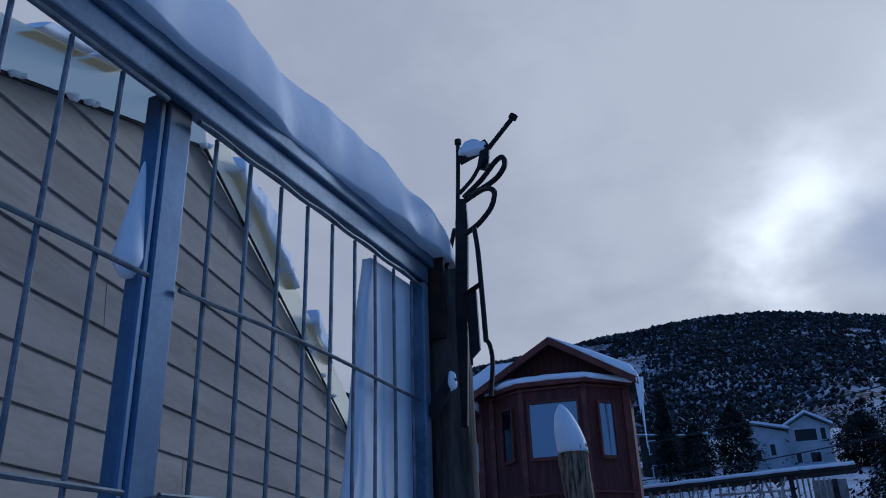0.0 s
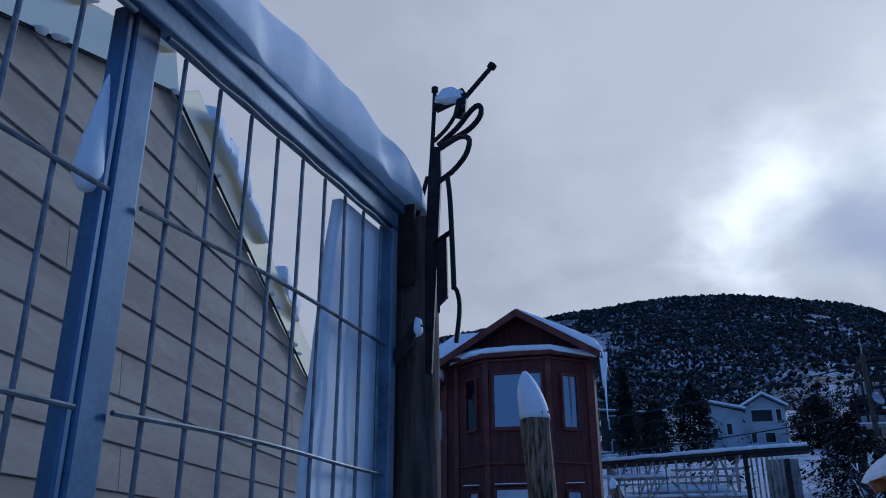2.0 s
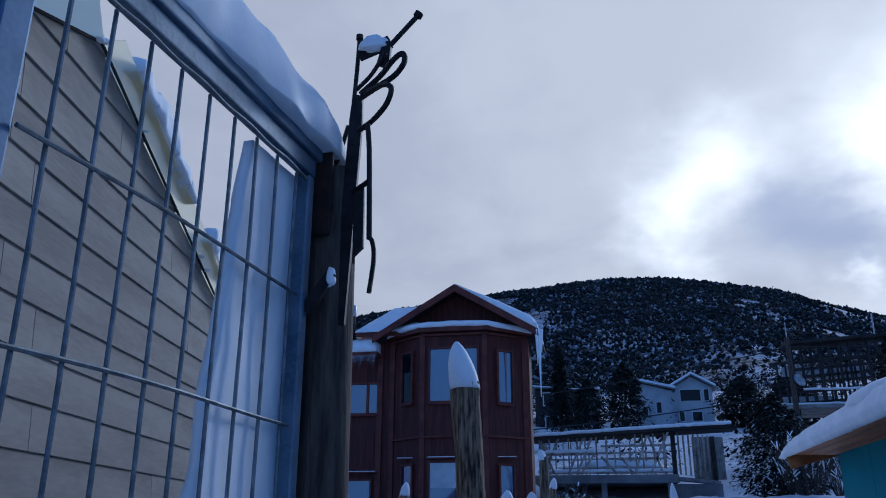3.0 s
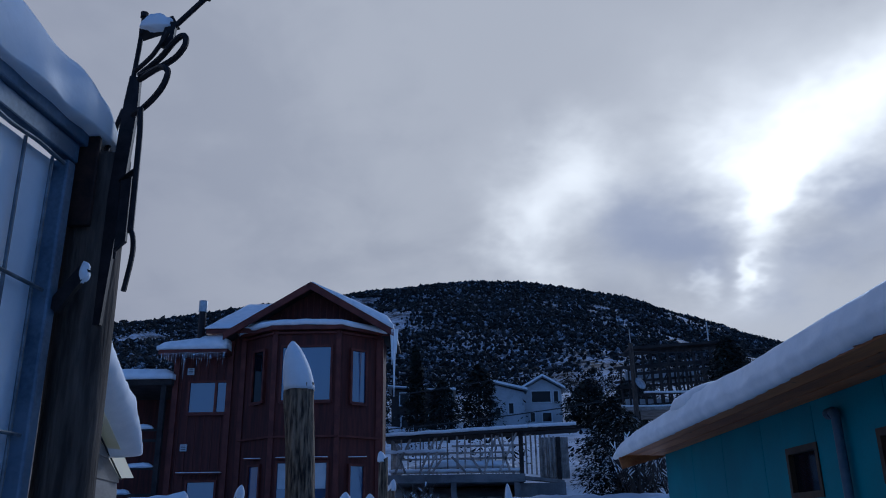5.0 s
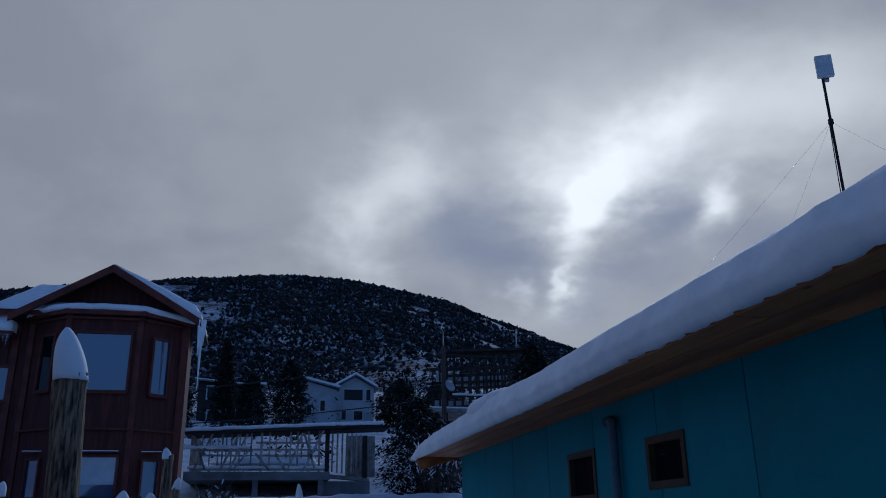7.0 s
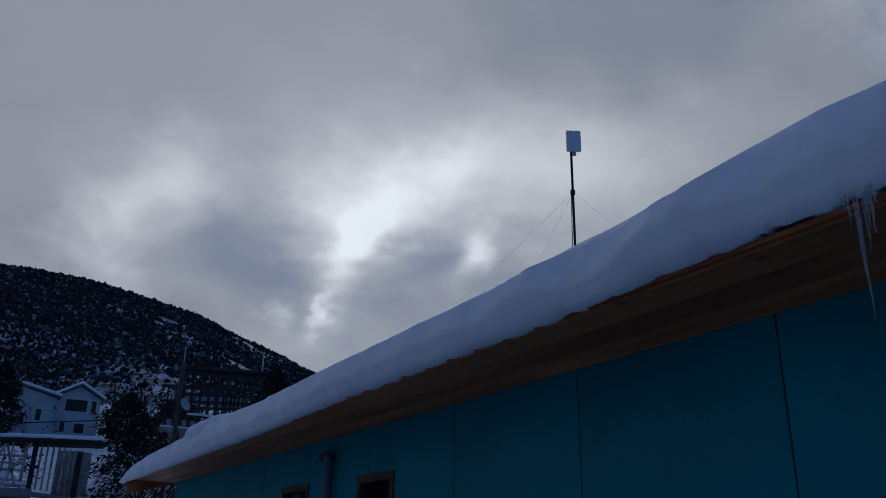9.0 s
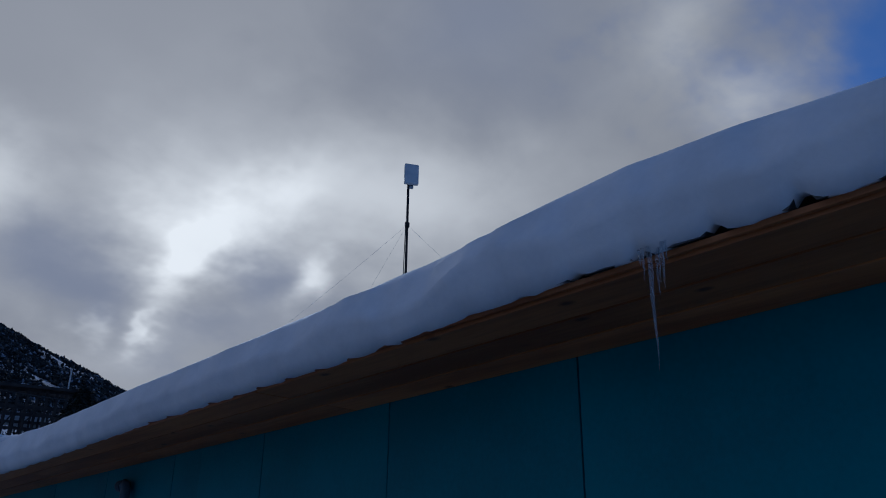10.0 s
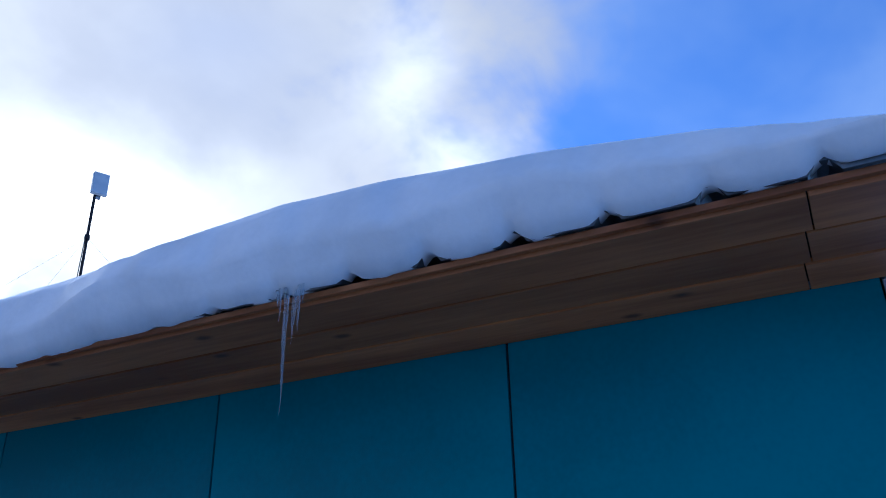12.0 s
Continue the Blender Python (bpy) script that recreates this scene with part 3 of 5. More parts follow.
def sculpture():
    """A small figure welded of bars and plates, fixed to the post."""
    y = 1.70
    g = thing("metal_sculpture", (-0.46, y, 1.94), "small black welded steel figure of bent bars and plates", "sculpture")

    def at(px, dy, pz):
        """A point of the figure, dy behind or before its main plane."""
        k = (y + dy) / y
        return (px * k, y + dy, 1.6 + (pz - 1.6) * k)

    def bar(name, ctrl, r, bend=True):
        bm = bmesh.new()
        pts = [at(*c) for c in ctrl]
        tube(bm, curve_pts(pts) if bend else pts, r)
        wpart(name, bm, BLACK_STEEL, g)

    def plate(name, pts, th=0.008, dy=0.0):
        bm = bmesh.new()
        pts = [at(px, dy, pz) for px, pz in pts]
        prism(bm, [(p[0], p[2]) for p in pts], 1, y + dy - th / 2, y + dy + th / 2)
        wpart(name, bm, BLACK_STEEL, g)

    bar("upright_rod", [(-0.464, 0.04, 2.636), (-0.467, 0.04, 2.55), (-0.474, 0.03, 2.41)], 0.0055)
    bm = bmesh.new()
    rod(bm, at(-0.464, 0.04, 2.630), at(-0.464, 0.04, 2.642), 0.009)
    wpart("rod_head", bm, BLACK_STEEL, g)
    bar("slanted_rod", [(-0.388, 0, 2.602), (-0.322, -0.01, 2.676)], 0.006, False)
    bm = bmesh.new()
    rod(bm, at(-0.324, -0.01, 2.673), at(-0.318, -0.01, 2.682), 0.011)
    wpart("rod_head", bm, BLACK_STEEL, g)
    plate("brow_plate", [(-0.462, 2.578), (-0.462, 2.592), (-0.392, 2.622), (-0.384, 2.607)], 0.03, 0.02)
    plate("nose_plate", [(-0.404, 2.612), (-0.384, 2.610), (-0.388, 2.560), (-0.398, 2.545), (-0.418, 2.553)], 0.012)
    bar("long_loop", [(-0.466, 0.02, 2.494), (-0.43, 0, 2.53), (-0.398, -0.02, 2.585)], 0.005)
    bar("upper_loop", [(-0.455, 0.01, 2.482), (-0.41, -0.02, 2.520), (-0.378, -0.05, 2.558), (-0.358, -0.062, 2.572), (-0.350, -0.064, 2.560), (-0.356, -0.06, 2.538), (-0.384, -0.04, 2.510), (-0.452, 0, 2.478)], 0.0065)
    bar("lower_loop", [(-0.455, 0.01, 2.470), (-0.41, -0.04, 2.493), (-0.388, -0.07, 2.492), (-0.380, -0.075, 2.476), (-0.392, -0.07, 2.440), (-0.424, -0.04, 2.405), (-0.455, -0.01, 2.386)], 0.0065)
    plate("body_plate", [(-0.478, 2.415), (-0.472, 2.478), (-0.450, 2.474), (-0.448, 2.40), (-0.462, 2.10), (-0.470, 1.935), (-0.498, 1.935), (-0.490, 2.10)], 0.012, 0.01)
    bar("arm_rod", [(-0.482, 0.03, 2.402), (-0.508, 0.02, 2.297)], 0.0055, False)
    bar("leg_rod", [(-0.434, -0.05, 2.398), (-0.428, -0.055, 2.34), (-0.424, -0.065, 2.245), (-0.420, -0.075, 2.118)], 0.006)
    bar("cross_bar", [(-0.462, -0.01, 2.235), (-0.424, -0.06, 2.256)], 0.006, False)
    plate("hanging_plate", [(-0.456, 2.232), (-0.436, 2.240), (-0.434, 2.102), (-0.455, 2.082)], 0.010, -0.03)
    bar("thin_rod", [(-0.458, -0.02, 2.235), (-0.455, -0.02, 2.068)], 0.003, False)
    bar("curved_tail", [(-0.420, -0.075, 2.122), (-0.412, -0.085, 2.108), (-0.408, -0.09, 2.07), (-0.416, -0.095, 1.996)], 0.005)
    plate("foot_plate", [(-0.512, 2.048), (-0.490, 2.040), (-0.545, 1.956), (-0.566, 1.972)], 0.014, -0.06)
    bm = bmesh.new()
    lump_of_snow(bm, (-0.428, y, 2.604), (0.034, 0.016, 0.030), 4.0, 0.4)
    ob = part("snow_mound", bm, SNOW, None, "", True)
    tagged(ob, "small cap of snow on the steel figure", "snow")
    bm = bmesh.new()
    lump_of_snow(bm, (-0.484, y - 0.062, 2.022), (0.010, 0.008, 0.022), 9.0, 1.0)
    ob = part("snow_patch", bm, SNOW, None, "", True)
    tagged(ob, "scrap of snow on the slanted foot plate", "snow")


sculpture()

# ---- the plank-clad barn behind the gate ----
BARN_X = -2.3
PEAK_Y, PEAK_Z, LEFT_K, RIGHT_K = 3.31, 3.885, 0.37, 0.345
BARN_Y0, BARN_Y1 = -1.2, 8.45
OVER_LEFT, OVER_RIGHT = 0.36, 0.14       # how far the roof sheets stand out before the gable
# the barn stands turned a little away from the gate
BARN_TURN = Matrix.Translation((BARN_X, 3, 0)) @ Matrix.Rotation(radians(8), 4, "Z") @ Matrix.Translation((-BARN_X, -3, 0))


def barn_top(y):
    return PEAK_Z - (LEFT_K * (PEAK_Y - y) if y < PEAK_Y else RIGHT_K * (y - PEAK_Y))


def build_barn():
    b = thing("barn", (BARN_X - 2, 3, 0), "small gabled shed clad in pale weathered horizontal planks", "shed")
    bm = bmesh.new()
    prism(bm, [(BARN_Y0, 0), (BARN_Y1, 0), (BARN_Y1, barn_top(BARN_Y1) - 0.03), (PEAK_Y, PEAK_Z - 0.03), (BARN_Y0, barn_top(BARN_Y0) - 0.03)], 0, BARN_X - 4.5, BARN_X - 0.03)
    wpart("wall_core", bm, DARK_TIMBER, b)
    for y0, y1, over in ((BARN_Y0 - 0.15, PEAK_Y, OVER_LEFT), (PEAK_Y, BARN_Y1 + 0.05, OVER_RIGHT)):
        bm = bmesh.new()
        z0, z1 = barn_top(y0), barn_top(y1)
        far, near = BARN_X - 4.6, BARN_X + over
        if over == OVER_LEFT:       # its end is cut aslant from the ridge
            plan = [(far, y0), (near, y0), (near, 2.60), (BARN_X + 0.03, PEAK_Y), (far, PEAK_Y)]
        else:
            plan = [(far, y0), (near, y0), (near, y1), (far, y1)]
        a = [bm.verts.new((x, y, barn_top(y) + 0.004)) for x, y in plan]
        c = [bm.verts.new((x, y, barn_top(y) + 0.007)) for x, y in plan]
        bm.faces.new(a)
        bm.faces.new(c[::-1])
        for i in range(len(plan)):
            j = (i + 1) % len(plan)
            bm.faces.new((a[i], c[i], c[j], a[j]))
        wpart("roof_sheet", bm, SHEET, b, "bright translucent roof sheet")
        bm = bmesh.new()
        prism(bm, [(y0, z0 - 0.014), (y1, z1 - 0.014), (y1, z1 + 0.002), (y0, z0 + 0.002)], 0, BARN_X + 0.016, BARN_X + 0.026)
        wpart("rake_trim", bm, DARK_TIMBER, b)
    for k, (y, r) in enumerate(((1.82, 0.022), (1.86, 0.015), (2.15, 0.034), (2.25, 0.024), (2.29, 0.02), (3.25, 0.028), (3.31, 0.02), (3.9, 0.012), (5.0, 0.02), (5.15, 0.018), (5.45, 0.025), (5.6, 0.03), (5.72, 0.022))):
        bm = bmesh.new()
        lump_of_snow(bm, (BARN_X + 0.042, y, barn_top(y) + 0.0), (0.022, r, r * 0.85), k * 3.1, 0.8)
        ob = part("snow_crumb", bm, SNOW, None, "", True)
        ob.matrix_basis = BARN_TURN
        tagged(ob, "crumb of snow caught along the barn's roof edge", "snow", "snow crumbs on the barn")
    return b


barn = build_barn()


def snow_slab(y0, y1, x0, x1, th, seed, drop=0.0, n=46, ring=22, lumpy=0.22):
    """A slab of snow on the barn roof between y0 and y1, from x0 to its bulging front at x1; drop: how far its low end sags."""
    bm = bmesh.new()
    rings = []
    for i in range(n + 1):
        t = i / n
        y = y0 + (y1 - y0) * t
        end = min(1.0, min(t, 1 - t) * 7 + 0.12) ** 0.6
        h = th * end * (1 + 0.30 * noise.noise(Vector((y * 3.1 + seed, seed, 0))))
        base = barn_top(y) + 0.008 - drop * max(0, t - 0.8) / 0.2
        row = []
        for k in range(ring):
            a = 2 * math.pi * k / ring
            cx, cz = math.cos(a), math.sin(a)
            q = Vector(((x0 + x1) / 2 + (x1 - x0) / 2 * math.copysign(abs(cx) ** 0.45, cx), y, base + (h * (0.5 + 0.5 * math.copysign(abs(cz) ** 0.55, cz)))))
            d = th * lumpy * noise.fractal(Vector((q.x * 5 + seed, q.y * 5, q.z * 5)), 1, 2, 4)
            row.append(bm.verts.new(q + Vector((d * cx, 0, d * max(-0.3, cz)))))
        rings.append(row)
    for p, q in zip(rings, rings[1:]):
        for k in range(ring):
            bm.faces.new((p[k], p[(k + 1) % ring], q[(k + 1) % ring], q[k]))
    bm.faces.new(rings[0])
    bm.faces.new(rings[-1][::-1])
    ob = part("roof_snow", bm, SNOW, None, "", True)
    ob.matrix_basis = BARN_TURN
    return ob


def barn_snow():
    xl, xr = BARN_X + OVER_LEFT, BARN_X + OVER_RIGHT
    for i, (y0, y1, x1, th) in enumerate(((1.50, 1.76, xl, 0.045), (1.79, 1.96, xl, 0.05), (2.40, 2.60, xl, 0.05), (3.50, 3.80, xr, 0.12), (3.74, 4.10, xr, 0.15), (4.08, 4.34, xr, 0.09), (4.36, 4.50, xr, 0.06), (4.86, 5.34, xr, 0.15))):
        tagged(snow_slab(y0, y1, x1 - 0.07, x1 + 0.03, th, i * 2.3, n=26), "broken slab of snow at the edge of the barn roof", "snow", "snow slabs on the barn roof")
    tagged(snow_slab(6.2, 8.0, BARN_X - 2.2, xr + 0.18, 0.31, 7.7, 0.03, lumpy=0.07), "thick slab of snow sagging over the barn's low eave", "snow")


barn_snow()

# ---- the blue shed ----
EAVE_X, WALL_X, EAVE_Z = 2.605, 3.237, 2.60
SHED_Y0, SHED_Y1 = -0.05, 12.17
ROOF_Y0, ROOF_Y1 = -0.75, 12.45
RIDGE_X, PITCH = 7.0, 0.27


def build_shed():
    s = thing("blue_shed", (5, 6, 0), "long shed clad in blue painted panels under a snow-laden zinc roof", "shed")
    # dark wall behind the panel joints, with the window openings cut out
    windows = ((7.16, 7.83, 1.78, 2.22), (5.55, 6.155, 1.826, 2.206))
    ys = [SHED_Y0, 5.55, 6.155, 7.16, 7.83, SHED_Y1]
    for y0, y1 in zip(ys, ys[1:]):
        hole = [w for w in windows if abs(w[0] - y0) < 0.01]
        for z0, z1 in (((0, hole[0][2]), (hole[0][3], 2.56)) if hole else ((0, 2.56),)):
            bm = bmesh.new()
            box(bm, (WALL_X + 0.012, y0, z0), (WALL_X + 0.11, y1, z1))
            wpart("wall_core", bm, DARK_TIMBER, s)
    for lo, hi in (((WALL_X + 0.012, SHED_Y0, 0), (10.6, SHED_Y0 + 0.1, 2.56)), ((WALL_X + 0.012, SHED_Y1 - 0.1, 0), (10.6, SHED_Y1, 2.56)), ((10.5, SHED_Y0 + 0.1, 0), (10.6, SHED_Y1 - 0.1, 2.56))):
        bm = bmesh.new()
        box(bm, lo, hi)
        wpart("end_wall", bm, BLUE_PANEL, s)
    # face panels between the joints
    joints = [SHED_Y0, 1.08, 2.30, 3.52, 4.74, 5.96, 7.18, 8.40, 9.62, 10.84, SHED_Y1]
    for a, b in zip(joints, joints[1:]):
        cells = [(a + 0.005, b - 0.005, 0.0, 2.552)]
        for wy0, wy1, wz0, wz1 in windows:
            nxt = []
            for y0, y1, z0, z1 in cells:
                if wy1 <= y0 or wy0 >= y1:
                    nxt.append((y0, y1, z0, z1))
                    continue
                c0, c1 = max(y0, wy0), min(y1, wy1)
                nxt += [(y0, c0, z0, z1), (c1, y1, z0, z1), (c0, c1, z0, wz0), (c0, c1, wz1, z1)]
            cells = [c for c in nxt if c[1] - c[0] > 0.004]
        for y0, y1, z0, z1 in cells:
            bm = bmesh.new()
            box(bm, (WALL_X, y0, z0), (WALL_X + 0.012, y1, z1))
            wpart("wall_panel", bm, BLUE_PANEL, s)
    for y0, y1, z0, z1 in windows:
        w = wpart("window", frame_mesh(WALL_X - 0.012, y0, y1, z0, z1, 0.055, 0.06), WINDOW_WOOD, s, "small window in a wooden frame")
        bm = bmesh.new()
        box(bm, (WALL_X + 0.035, y0 + 0.05, z0 + 0.05), (WALL_X + 0.041, y1 - 0.05, z1 - 0.05))
        pane = part("pane", bm, DARK_PANE)
        pane.parent = w
        pane.matrix_parent_inverse = Matrix.Translation(-Vector((5, 6, 0))).inverted() @ Matrix.Translation(-Vector((5, 6, 0)))
    # roof sheet with trapezoid ribs
    bm = bmesh.new()
    prof, y = [], ROOF_Y0
    pitch_y = 0.249
    while y < ROOF_Y1:
        prof += [(y, 0), (y + 0.175, 0), (y + 0.198, 0.032), (y + 0.224, 0.032)]
        y += pitch_y
    prof.append((ROOF_Y1, 0))
    off = 1.291 - (ROOF_Y0 + 0.211)
    off -= math.floor(off / pitch_y) * pitch_y
    prof = [(max(ROOF_Y0, min(ROOF_Y1, p + off)), q) for p, q in prof]
    rows = []
    for x, z in ((EAVE_X, EAVE_Z), (RIDGE_X, EAVE_Z + (RIDGE_X - EAVE_X) * PITCH), (11.4, EAVE_Z)):
        rows.append([[bm.verts.new((x, p, z + q - t)) for p, q in prof] for t in (0, 0.012)])
    for a, b in zip(rows, rows[1:]):
        for t in (0, 1):
            for k in range(len(prof) - 1):
                bm.faces.new((a[t][k], a[t][k + 1], b[t][k + 1], b[t][k]))
    for k in range(len(prof) - 1):
        bm.faces.new((rows[0][0][k], rows[0][0][k + 1], rows[0][1][k + 1], rows[0][1][k]))
    wpart("roof_sheet", bm, ZINC, s, "ribbed zinc roof sheet")
    # end gables below the sheet
    for y in (SHED_Y0, SHED_Y1 - 0.1):
        bm = bmesh.new()
        prism(bm, [(WALL_X + 0.2, 2.56), (10.6, 2.56), (RIDGE_X, 2.55 + (RIDGE_X - WALL_X) * PITCH)], 1, y, y + 0.1)
        wpart("gable", bm, BLUE_PANEL, s)
    # soffit boards, the outer one a fascia
    n = 3
    rng = random.Random(8)
    bm = bmesh.new()
    box(bm, (EAVE_X + 0.036, ROOF_Y0 + 0.05, 2.582), (WALL_X + 0.01, ROOF_Y1 - 0.2, 2.592))
    wpart("soffit_backing", bm, DARK_TIMBER, s)
    for k in range(n):
        x0 = EAVE_X + 0.035 + (WALL_X - EAVE_X - 0.04) * k / n
        x1 = EAVE_X + 0.035 + (WALL_X - EAVE_X - 0.04) * (k + 1) / n - 0.004
        cuts = [ROOF_Y0 + 0.05, 0.095 + 0.02 * k, 4.1 + rng.uniform(-0.5, 0.5), 8.2 + rng.uniform(-0.5, 0.5), ROOF_Y1 - 0.2]
        for a, b in zip(cuts, cuts[1:]):
            bm = bmesh.new()
            dz = 0.012 * (n - 1 - k) / n
            box(bm, (x0, a, 2.548 + dz + rng.uniform(0, 0.002)), (x1, b - 0.004, 2.568 + dz), bevel=0.0012)
            wpart("soffit_board", bm, SOFFIT, s)
    bm = bmesh.new()
    box(bm, (EAVE_X + 0.016, ROOF_Y0 + 0.02, 2.570), (EAVE_X + 0.034, ROOF_Y1 - 0.15, 2.588), bevel=0.001)
    wpart("fascia_board", bm, SOFFIT, s)
    bm = bmesh.new()
    beam(bm, (EAVE_X + 0.02, ROOF_Y1 - 0.10, 2.47), (RIDGE_X, ROOF_Y1 - 0.10, 2.47 + (RIDGE_X - EAVE_X) * PITCH), 0.03, 0.2)
    wpart("barge_board", bm, SOFFIT, s)
    bm = bmesh.new()
    box(bm, (WALL_X - 0.004, SHED_Y0 - 0.024, 0.0), (WALL_X + 0.12, SHED_Y0 - 0.002, 2.545), bevel=0.002)
    wpart("corner_trim", bm, PALE_WALL, s, "pale corner trim")
    # vent pipe down the wall, with its bracket
    bm = bmesh.new()
    tube(bm, curve_pts([(WALL_X + 0.02, 6.80, 2.40), (WALL_X - 0.03, 6.74, 2.40), (WALL_X - 0.055, 6.66, 2.37), (WALL_X - 0.055, 6.63, 2.2), (WALL_X - 0.055, 6.63, 0.2)]), 0.036, 12)
    wpart("wall_pipe", bm, PIPE, s, "grey-blue pipe down the wall", True)
    bm = bmesh.new()
    for k in range(4):
        rod(bm, (WALL_X - 0.045, 6.78 - 0.02 * k, 2.395 - 0.003 * k), (WALL_X - 0.045, 6.77 - 0.02 * k, 2.395 - 0.003 * k), 0.044, n=14)
    wpart("pipe_elbow_rings", bm, PIPE, s)
    return s


def frame_mesh(x, y0, y1, z0, z1, w, depth):
    bm = bmesh.new()
    for a, b, c, d in ((y0, y1, z0, z0 + w), (y0, y1, z1 - w, z1), (y0, y0 + w, z0 + w, z1 - w), (y1 - w, y1, z0 + w, z1 - w)):
        box(bm, (x, a + 0.001, c), (x + depth, b - 0.001, d))
    return bm


shed = build_shed()


def roof_snow():
    """The snow blanket on the shed roof, with a bulging front and a ragged lower edge."""
    front = [(-0.8, 0.03), (-0.45, 0.07), (-0.1, 0.125), (0.28, 0.215), (0.77, 0.282), (1.2, 0.325), (1.6, 0.345), (1.9, 0.33), (2.6, 0.282), (4, 0.262), (5.5, 0.255), (6.4, 0.24), (6.9, 0.23), (8.0, 0.255), (9.5, 0.22), (10.9, 0.2), (11.8, 0.16), (12.3, 0.10), (12.6, 0.03)]
    bm = bmesh.new()
    ys = np.concatenate([np.arange(-0.75, 4.5, 0.022), np.arange(4.5, 12.62, 0.045)])
    rows = []
    for y in ys:
        h = lerp(front, y) + 0.005 * noise.fractal(Vector((y * 2.3, 0, 4)), 1, 2, 3)
        row = []
        rag = 0.010 * noise.fractal(Vector((y * 9, 7, 0)), 1, 2, 4) + 0.012 * noise.noise(Vector((y * 3, 3, 0)))
        # rib mouths stay open below the snow near the thin end
        phase = ((y - 1.291 + 0.1245) % 0.249) - 0.1245
        gap = 0.034 * math.exp(-(phase / 0.028) ** 2) * max(0.25, min(1.0, (2.4 - y) / 1.2))
        foot = EAVE_Z - 0.012 - 0.028 * max(0, min(1, (y - 1.7) / 1.3)) - 0.028 * max(0, min(1, (y - 5) / 2)) + 0.03 * max(0, min(1, (0.1 - y) / 0.4))
        low = foot - max(0, rag) + gap
        lean = 0.050 + 0.015 * noise.noise(Vector((y * 1.6, 1, 1)))
        # the front face hangs over up to a wavering crease, above it the snow slopes back
        c = 0.47 + 0.17 * noise.fractal(Vector((y * 2.1, 5, 1)), 1, 2, 4)
        pts = [(EAVE_X + 0.05, low + 0.012), (EAVE_X - 0.012, low), (EAVE_X - lean * 0.75, low * 0.5 + foot * 0.5 + h * c * 0.40), (EAVE_X - lean * 1.1, foot + h * c * 0.8), (EAVE_X - lean * 1.2, foot + h * c),
               (EAVE_X - lean * 0.8, foot + h * (c + 0.10)), (EAVE_X - lean * 0.1, EAVE_Z + h * (0.42 + 0.5 * c + 0.16)), (EAVE_X + 0.06, EAVE_Z + h * 1.0), (EAVE_X + 0.28, EAVE_Z + h * 1.14 + 0.02)]
        for x in (3.3, 3.9, 4.8, 5.8, 6.8, 7.4, 9.0, 11.2):
            roof = EAVE_Z + (x - EAVE_X) * PITCH if x < RIDGE_X else EAVE_Z + (2 * RIDGE_X - EAVE_X - x) * PITCH
            pts.append((x, roof + h * 0.75 + 0.03 * noise.noise(Vector((x * 1.2, y * 0.8, 2)))))
        for k, (x, z) in enumerate(pts):
            d = 0.010 * noise.fractal(Vector((x * 5, y * 5, z * 6)), 1, 2, 4) if 0 < k < 7 else 0
            row.append(bm.verts.new((x - d, y, z + d * 0.7)))
        rows.append(row)
    for a, b in zip(rows, rows[1:]):
        for k in range(len(a) - 1):
            bm.faces.new((a[k], a[k + 1], b[k + 1], b[k]))
    bm.faces.new(rows[-1])
    ob = part("roof_snow", bm, SNOW, None, "", True)
    tagged(ob, "deep smooth blanket of snow on the shed roof, bulging over the eave", "snow")
    bm = bmesh.new()
    for v in bmesh.ops.create_icosphere(bm, subdivisions=4, radius=1.0)["verts"]:
        k = 1 + 0.08 * noise.fractal(v.co * 1.3, 1, 2, 3)
        v.co = Vector((EAVE_X + 0.30 + 0.34 * k * v.co.x, 8.75 + 1.0 * k * v.co.y, EAVE_Z + 0.20 + 0.15 * k * v.co.z))
    ob = part("snow_hump", bm, SNOW, None, "", True)
    tagged(ob, "rounded hump of snow on the shed roof", "snow")


roof_snow()


def icicles():
    rng = random.Random(4)
    for k, (dy, ln, r) in enumerate(((0.0, 0.375, 0.0085), (0.02, 0.10, 0.006), (-0.03, 0.12, 0.006), (-0.045, 0.14, 0.007), (-0.06, 0.06, 0.005), (0.035, 0.05, 0.005), (-0.015, 0.17, 0.006))):
        bm = bmesh.new()
        p = Vector((EAVE_X - 0.012 + rng.uniform(-0.01, 0.01), 1.50 + dy, 2.604))
        pts = [(p.x + 0.002 * math.sin(i * 1.1 + k), p.y + 0.002 * math.cos(i * 0.9 + k), p.z - ln * i / 14) for i in range(15)]
        rings = []
        for i, q in enumerate(pts):
            rr = max(0.0006, r * (1 - i / 14) ** 0.75 * (1 + 0.18 * math.sin(i * 2.4 + k)))
            rings.append([bm.verts.new((q[0] + rr * math.cos(t), q[1] + rr * math.sin(t), q[2])) for t in np.linspace(0, 2 * math.pi, 9)[:-1]])
        for a, b in zip(rings, rings[1:]):
            for j in range(8):
                bm.faces.new((a[j], a[(j + 1) % 8], b[(j + 1) % 8], b[j]))
        bm.faces.new(rings[0])
        bm.faces.new(rings[-1][::-1])
        ob = part("icicle", bm, ICE, None, "", True)
        tagged(ob, "long thin icicle hanging from the shed's eave" if ln > 0.3 else "short icicle hanging from the shed's eave", "icicle", "icicles at the eave")


icicles()


